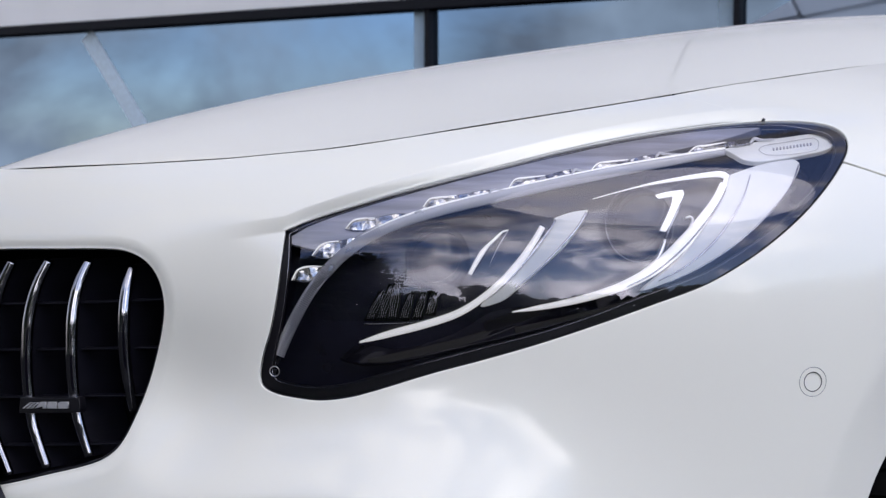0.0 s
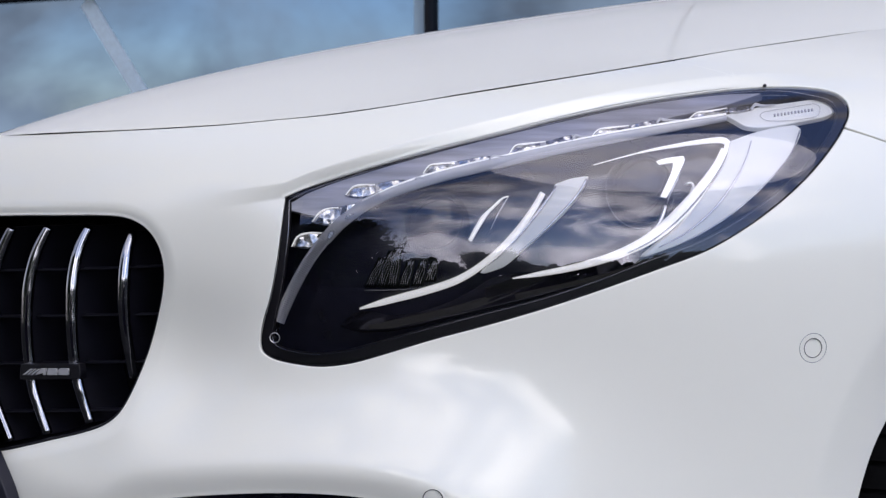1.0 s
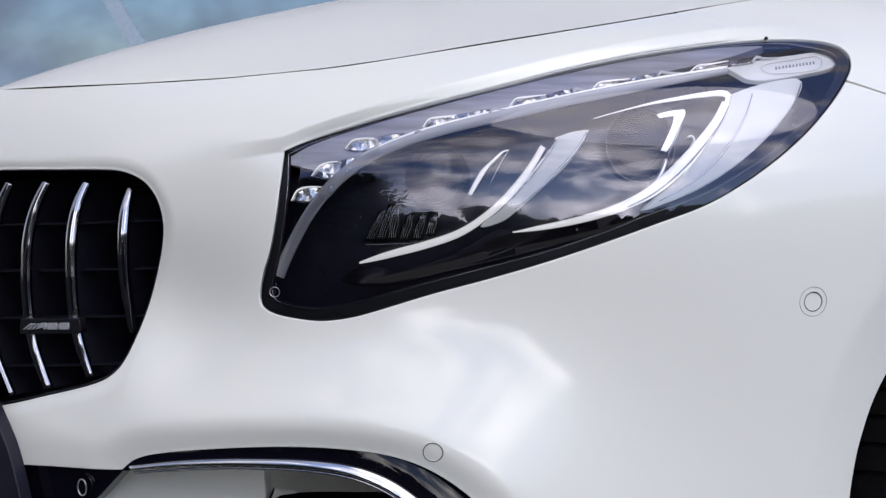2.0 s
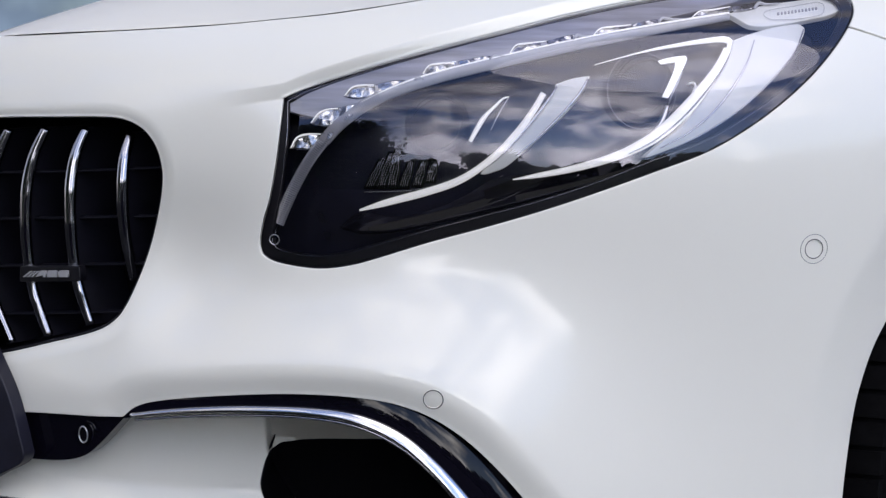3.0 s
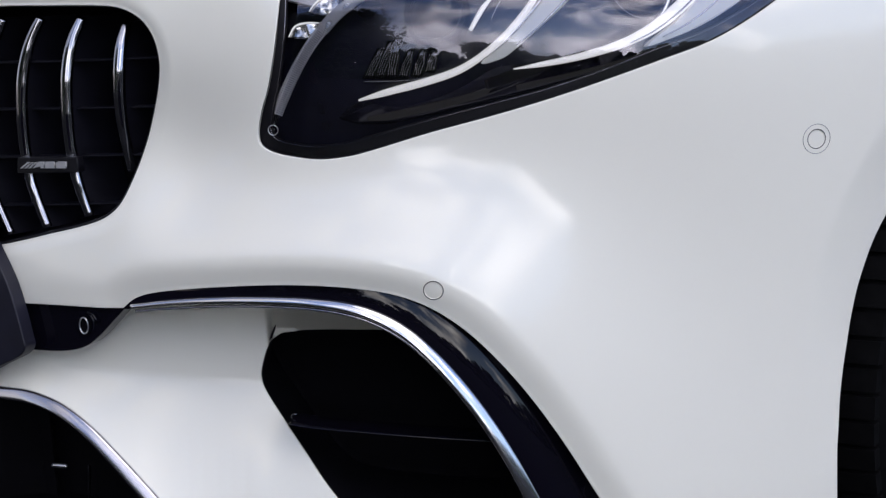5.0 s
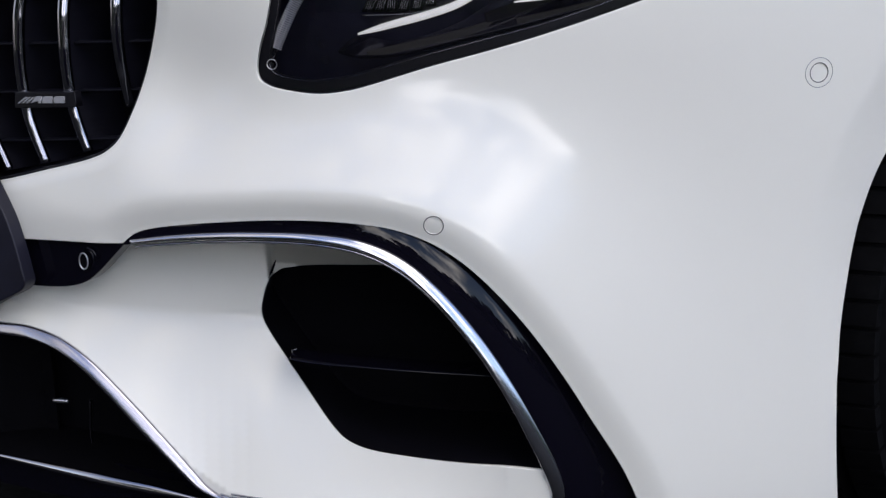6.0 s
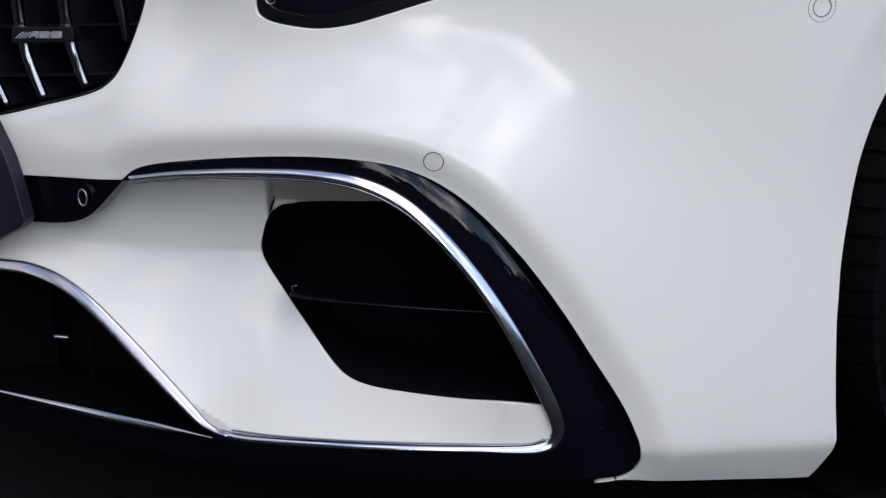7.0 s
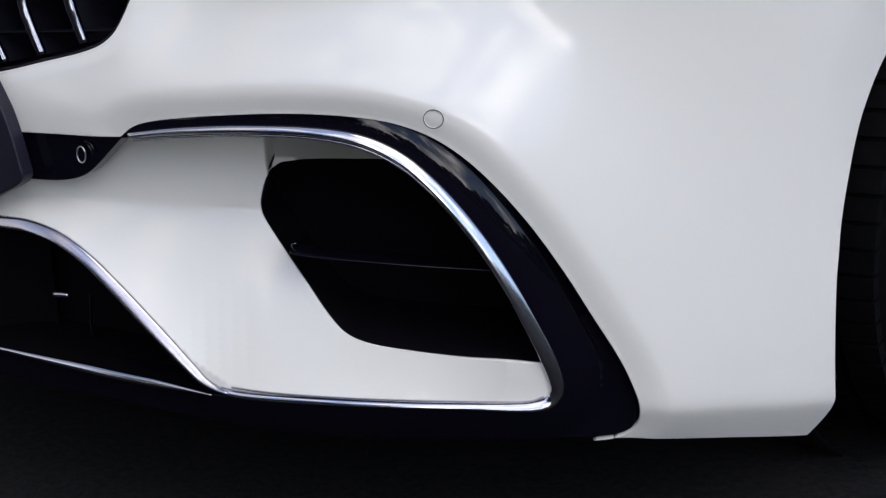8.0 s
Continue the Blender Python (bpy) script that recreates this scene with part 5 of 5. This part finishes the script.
    # black surround and valance
    outer = smooth([(-0.3188, 0.4544, 1), (-0.3282, 0.4528, 1), (-0.3130, 0.4662), (-0.2966, 0.4724), (-0.2612, 0.4796), (-0.2139, 0.4858), (-0.1680, 0.4902), (-0.1230, 0.4918), (-0.0787, 0.4899), (-0.0459, 0.4846), (-0.0131, 0.4732), (0.0196, 0.4521), (0.0527, 0.4214), (0.0865, 0.3818), (0.1212, 0.3325), (0.1480, 0.2892), (0.1818, 0.2334), (0.2007, 0.1919), (0.2051, 0.1728), (0.2027, 0.1580), (0.1923, 0.1483), (0.1746, 0.1437), (0.1389, 0.1433, 1), (0.0671, 0.1435), (-0.0502, 0.1413), (-0.1576, 0.1383), (-0.2438, 0.1442), (-0.3609, 0.1493), (-0.5071, 0.1439), (-0.6400, 0.1280, 1), (-0.6400, 0.1630, 1), (-0.5025, 0.1799), (-0.4060, 0.1841), (-0.3246, 0.1839), (-0.2417, 0.1804, 1), (-0.2168, 0.1811), (-0.1802, 0.1814), (-0.1083, 0.1828), (0.0086, 0.1842), (0.0782, 0.1829), (0.0986, 0.1844), (0.1119, 0.1905), (0.1174, 0.2024), (0.1147, 0.2184), (0.1061, 0.2400), (0.0924, 0.2683), (0.0719, 0.3083), (0.0490, 0.3474), (0.0264, 0.3797), (-0.0013, 0.4131), (-0.0288, 0.4389), (-0.0507, 0.4538), (-0.0726, 0.4634), (-0.0947, 0.4689), (-0.1235, 0.4717), (-0.1573, 0.4723), (-0.2147, 0.4695), (-0.2742, 0.4632)])
    rail = smooth(CHROME_LINE, False)

    def sloping(x, z):
        d, _ = nearest(x, z, rail)
        return (0.006 + 6.5 * np.minimum(d, 0.05) ** 2).reshape(np.shape(x))

    sheet("valance", outer, [], BLACK, car, "gloss black surround and lower valance", off=sloping, step=0.006, rim=0.03)
    strip = ribbon("chrome_strip", CHROME_LINE, [0.004, 0.0062, 0.007, 0.0085, 0.0105, 0.0115, 0.012, 0.0135, 0.0155, 0.0125, 0.0075, 0.007, 0.0075, 0.0075, 0.007], CHROME, car, "polished chrome strip round the intake", off=0.006, thick=0.005, round_=20, tilt=0.45, flat=0.4, turn=[0, 0, 0, 0, 0.15, 0.3, 0.35, 0.35, 0.2, 0, 0, 0, 0, 0, 0])
    ribbon("inner_strip", [(-0.3125, 0.4527), (-0.2732, 0.4592), (-0.2139, 0.4660), (-0.1568, 0.4684), (-0.1232, 0.4673), (-0.0955, 0.4638), (-0.0735, 0.4578), (-0.0516, 0.4476), (-0.0298, 0.4329), (-0.0024, 0.4064), (0.0252, 0.3726), (0.0477, 0.3397), (0.0705, 0.3000), (0.0881, 0.2650), (0.1000, 0.2374)], [0.0025, 0.0028, 0.003, 0.0032, 0.003], DARK_CHROME, strip, "thinner inner chrome line", off=0.004, thick=0.003)
    ribbon("foot_strip", [(0.1019, 0.1989), (0.0893, 0.1942), (0.0662, 0.1933), (0.0085, 0.1937), (-0.1077, 0.1929), (-0.1790, 0.1924), (-0.2214, 0.1939)], [0.0015, 0.0022, 0.0025, 0.002, 0.001], DARK_CHROME, strip, "thin lower chrome line", off=0.004, thick=0.003)
    # lower centre intake
    low = smooth([(-0.6400, 0.3320, 1), (-0.4829, 0.3336), (-0.4463, 0.3353), (-0.4121, 0.3280), (-0.3798, 0.3104), (-0.3489, 0.2835), (-0.3187, 0.2543), (-0.2889, 0.2239), (-0.2681, 0.2035), (-0.2461, 0.1838, 1), (-0.2915, 0.1855), (-0.3569, 0.1873), (-0.4049, 0.1875), (-0.5009, 0.1843), (-0.6400, 0.1700, 1)])
    deep = sheet("lower_intake", grown(low, 0.01), [], DEEP, car, "black lower air intake", off=0.13, step=0.02, rim=0)
    wall = grown(low, 0.0008)
    y, n = skin(wall[:, 0], wall[:, 1]), len(wall)
    tube = np.concatenate([np.stack([wall[:, 0], y + d, wall[:, 1]], 1) for d in (0.008, 0.14)])
    mesh_part("intake_wall", tube, [(i, (i + 1) % n, n + (i + 1) % n, n + i) for i in range(n)], DEEP, deep, "black intake wall")
    ribbon("intake_block", [(-0.4475, 0.2326), (-0.4384, 0.2337), (-0.4278, 0.2352)], [0.004, 0.006, 0.005], SATIN, deep, "small grey sensor block", off=0.09, thick=0.004)
    ribbon("intake_strut", [(-0.4009, 0.2382), (-0.4017, 0.2206), (-0.4032, 0.1959), (-0.3954, 0.1550)], [0.003, 0.002], TRIM, deep, "upright black strut", off=0.10, thick=0.006)
    diag = ribbon("lower_chrome", LOWER_LINE, [0.010, 0.010, 0.010, 0.0115, 0.0125, 0.0125, 0.0125, 0.013, 0.0135, 0.0125, 0.010, 0.003], STRIP_CHROME, car, "broad chrome strip along the lower intake", off=0.003, thick=0.004, round_=20, tilt=0.42, flat=0.4)
    ribbon("strip_joint", [(-0.4762, 0.3380), (-0.4726, 0.3439), (-0.4684, 0.3498)], 0.0009, SEAM, diag, "fine joint", off=0.0018, thick=0.0004, round_=6)
    ribbon("lip_chrome", [(-0.6400, 0.1740), (-0.4995, 0.1863), (-0.4539, 0.1882), (-0.4037, 0.1888), (-0.3560, 0.1878), (-0.2907, 0.1860), (-0.2430, 0.1827)], [0.002, 0.0022, 0.0036, 0.0068, 0.0095, 0.0085, 0.002], CHROME, car, "thin chrome line on the lower lip", off=0.004, thick=0.003, tilt=0.3)
    # black cover with a sensor beside the number plate carrier
    cover = smooth([(-0.6400, 0.4260, 1), (-0.4532, 0.4450, 1), (-0.4008, 0.4496), (-0.3205, 0.4600, 1), (-0.3385, 0.4407), (-0.3560, 0.4219), (-0.3700, 0.4100), (-0.3843, 0.4032), (-0.4054, 0.3984), (-0.4437, 0.3945, 1), (-0.6400, 0.3670, 1)])
    tow = sheet("sensor_cover", cover, [], BLACK, car, "gloss black cover with a round sensor", off=0.0085, step=0.008, rim=0.02)
    (x, z), = [(-0.3721, 0.4308)]
    oval = rounded(x, z, 0.0085)
    oval = np.stack([x + (oval[:, 0] - x) * 0.58, oval[:, 1]], 1)
    ribbon("sensor_ring", oval, 0.0013, SATIN, tow, "silver-grey sensor ring", off=0.004, thick=0.0016, closed=True)
    sheet("sensor_face", oval, [], DEEP, tow, "dark sensor face", off=0.0045, step=0.003, rim=0.003)
    ribbon("sensor_hood", [(-0.3678, 0.4451), (-0.3628, 0.4439), (-0.3586, 0.4395), (-0.3578, 0.4337)], [0.002, 0.004, 0.001], BLACK, tow, "raised rim beside the sensor", off=0.0065, thick=0.003)
    # number plate carrier
    plate = smooth([(-0.6400, 0.5660, 1), (-0.5069, 0.5660, 1), (-0.4645, 0.4866, 1), (-0.4566, 0.4698), (-0.4503, 0.4509), (-0.4449, 0.4306), (-0.4406, 0.4118), (-0.4393, 0.4060), (-0.4412, 0.4002), (-0.4466, 0.3950), (-0.4738, 0.3793, 1), (-0.5300, 0.3440, 1), (-0.6400, 0.3400, 1)])
    sheet("plate_carrier", plate, [], NAVY, car, "dark blue-black number plate carrier", off=-0.02, step=0.008, rim=0.016, lip=0.002)


lower()


# ---- wheel and arch ----
def spun(profile, centre, count, closed=False):
    """Profile of (across, radius) turned round the wheel's axis, in the car's u, f, z."""
    verts, faces, m = [], [], len(profile)
    for k in range(count):
        a = 2 * math.pi * k / count
        for across, r in profile:
            u, f, z = centre[0] + across, centre[1] + r * math.cos(a), centre[2] + r * math.sin(a)
            x, y = to_world(u, f)
            verts.append((x, y, z))
    for k in range(count):
        j = (k + 1) % count
        for i in range(m if closed else m - 1):
            l = (i + 1) % m
            faces.append((k * m + i, k * m + l, j * m + l, j * m + i))
    return verts, faces


def wheel():
    hub = (0.79, -0.955, 0.345)
    shape = [(-0.13, 0.25), (-0.135, 0.30), (-0.125, 0.33), (-0.105, 0.341), (-0.072, 0.344), (-0.070, 0.337), (-0.060, 0.337), (-0.058, 0.345), (-0.006, 0.345), (-0.005, 0.337), (0.005, 0.337), (0.006, 0.345),
             (0.058, 0.345), (0.060, 0.337), (0.070, 0.337), (0.072, 0.344), (0.105, 0.341), (0.125, 0.33), (0.135, 0.30), (0.13, 0.25)]
    v, f = spun(shape, hub, 120)
    w = mesh_part("wheel", v, f, RUBBER, car, "black tyre with cut tread on its wheel", lean=False)
    blocks, faces = [], []
    for k in range(72):
        a = 2 * math.pi * (k + 0.5) / 72
        for lo, hi, turn in ((0.075, 0.118, 0.012), (-0.118, -0.075, -0.012), (0.012, 0.052, 0.02), (-0.052, -0.012, -0.02)):
            n = len(blocks)
            for r in (0.338, 0.3495):
                for across, da in ((lo, -0.036), (hi, -0.036 + turn), (hi, 0.036 + turn), (lo, 0.036)):
                    rr = r - (0.004 if abs(across) > 0.11 else 0)
                    x, y = to_world(hub[0] + across, hub[1] + rr * math.cos(a + da))
                    blocks.append((x, y, hub[2] + rr * math.sin(a + da)))
            faces += [(n + 4, n + 5, n + 6, n + 7)] + [(n + i, n + (i + 1) % 4, n + 4 + (i + 1) % 4, n + 4 + i) for i in range(4)]
    tagged(mesh_part("tread", blocks, faces, RUBBER, w, "black tread blocks", flat=True, lean=False), kind="stuff")
    v, f = spun([(0.10, 0.0), (0.09, 0.05), (0.085, 0.2), (0.115, 0.245), (0.13, 0.252), (-0.13, 0.252)], hub, 72)
    mesh_part("rim", v, f, DARK_CHROME, w, "dark metal rim", lean=False)
    liner = [(-0.20, 0.40), (0.03, 0.40), (0.03, 0.395), (-0.20, 0.395)]
    v, f = spun(liner, hub, 72, True)
    mesh_part("arch_liner", v, f, DEEP, car, "black wheel arch liner", lean=False)


wheel()


# ---- the rest of the body, plain ----
FAR_PARTS = [ob for ob in car.children if ob.name != "bonnet"]


def far_half():
    """The far half of the nose is the near half seen in a mirror."""
    across = np.array((COS, -SIN, 0.0))
    flip = Matrix((np.eye(3) - 2 * np.outer(across, across)).tolist()).to_4x4()

    def twin(ob, parent):
        me = ob.data.copy()
        if "custom_normal" in me.attributes:
            me.attributes.remove(me.attributes["custom_normal"])
        me.transform(flip)
        me.flip_normals()
        for v in me.vertices:
            v.co.z -= 0.4 * max(v.co.z - 0.6, 0)
        copy = new(ob.name.split(".")[0], me)
        copy.parent = parent
        for key in ob.keys():
            copy[key] = ob[key]
        for child in list(ob.children):
            twin(child, copy)

    for ob in FAR_PARTS:
        twin(ob, car)


far_half()


def bulkhead():
    """A black wall behind the openings of the nose."""
    verts, faces, cols = [], [], 40
    for i in range(cols):
        a = radians(-78 + 156 * i / (cols - 1))
        x, y = to_world(0.74 * HALF * math.sin(a), -LENGTH + 0.74 * LENGTH * math.cos(a))
        verts += [(x, y, 0.045), (x, y, 0.78)]
    for i in range(cols - 1):
        faces.append((2 * i, 2 * i + 2, 2 * i + 3, 2 * i + 1))
    mesh_part("bulkhead", verts, faces, DEEP, car, "black bulkhead behind the grille", lean=False)


bulkhead()


def plain_body():
    """The flanks, cabin and underbody."""
    # flanks and tail: half width, shoulder height by length
    verts, faces = [], []
    stations = [(-1.385, 0.945, 0.97), (-1.7, 0.95, 0.98), (-2.34, 0.95, 0.985), (-2.42, 0.95, 0.985), (-2.6, 0.95, 0.99), (-3.6, 0.95, 1.0), (-4.4, 0.92, 0.98), (-4.9, 0.80, 0.93), (-5.02, 0.70, 0.86)]
    for f, w, top in stations:
        drop = 0.16 if f > -2.4 else 0.0
        for u, z in ((-w * 0.78, top - drop), (-w * 0.95, top - 0.06), (-w, top - 0.25), (-w, 0.40), (-w * 0.97, 0.18), (w * 0.97, 0.18), (w, 0.40), (w, top - 0.25), (w * 0.95, top - 0.06), (w * 0.78, top - drop)):
            x, y = to_world(u, f)
            verts.append((x, y, z))
    n = 10
    for s in range(len(stations) - 1):
        for k in range(n):
            l = (k + 1) % n
            faces.append((s * n + k, s * n + l, (s + 1) * n + l, (s + 1) * n + k))
    faces.append([(len(stations) - 1) * n + k for k in range(n)])
    mesh_part("body_side", verts, faces, PAINT, car, "white painted body", lean=False)
    verts, faces = [], []
    for f, w, z in ((-2.30, 0.66, 1.0), (-3.1, 0.52, 1.36), (-3.4, 0.52, 1.38), (-3.8, 0.53, 1.34), (-4.6, 0.66, 0.99)):
        for u in (-w, w):
            x, y = to_world(u, f)
            verts.append((x, y, z))
    for s in range(4):
        faces.append((2 * s, 2 * s + 1, 2 * s + 3, 2 * s + 2))
    mesh_part("windscreen", verts[:4], faces[:1], COATED, car, "dark windscreen", flat=True, lean=False)
    mesh_part("cabin_roof", verts[2:], [(0, 1, 3, 2), (2, 3, 5, 4), (4, 5, 7, 6)], PAINT, car, "white painted roof", flat=True, lean=False)
    for sgn in (-1, 1):
        side = [to_world(sgn * w, f) + (z,) for f, w, z in ((-2.30, 0.70, 0.99), (-4.6, 0.70, 0.98), (-3.8, 0.535, 1.335), (-3.4, 0.525, 1.375), (-3.1, 0.525, 1.355))]
        mesh_part("side_glass", side, [(0, 1, 2, 3, 4)], COATED, car, "dark side glass", flat=True, lean=False)
    verts = [to_world(u, f) + (z,) for f, w, z in ((-0.18, 0.45, 0.16), (-0.45, 0.75, 0.15), (-0.58, 0.80, 0.15), (-4.9, 0.75, 0.19)) for u in (-w, w)]
    mesh_part("underbody", verts, [(0, 1, 3, 2), (2, 3, 5, 4), (4, 5, 7, 6)], DEEP, car, "black underbody", flat=True, lean=False)


plain_body()
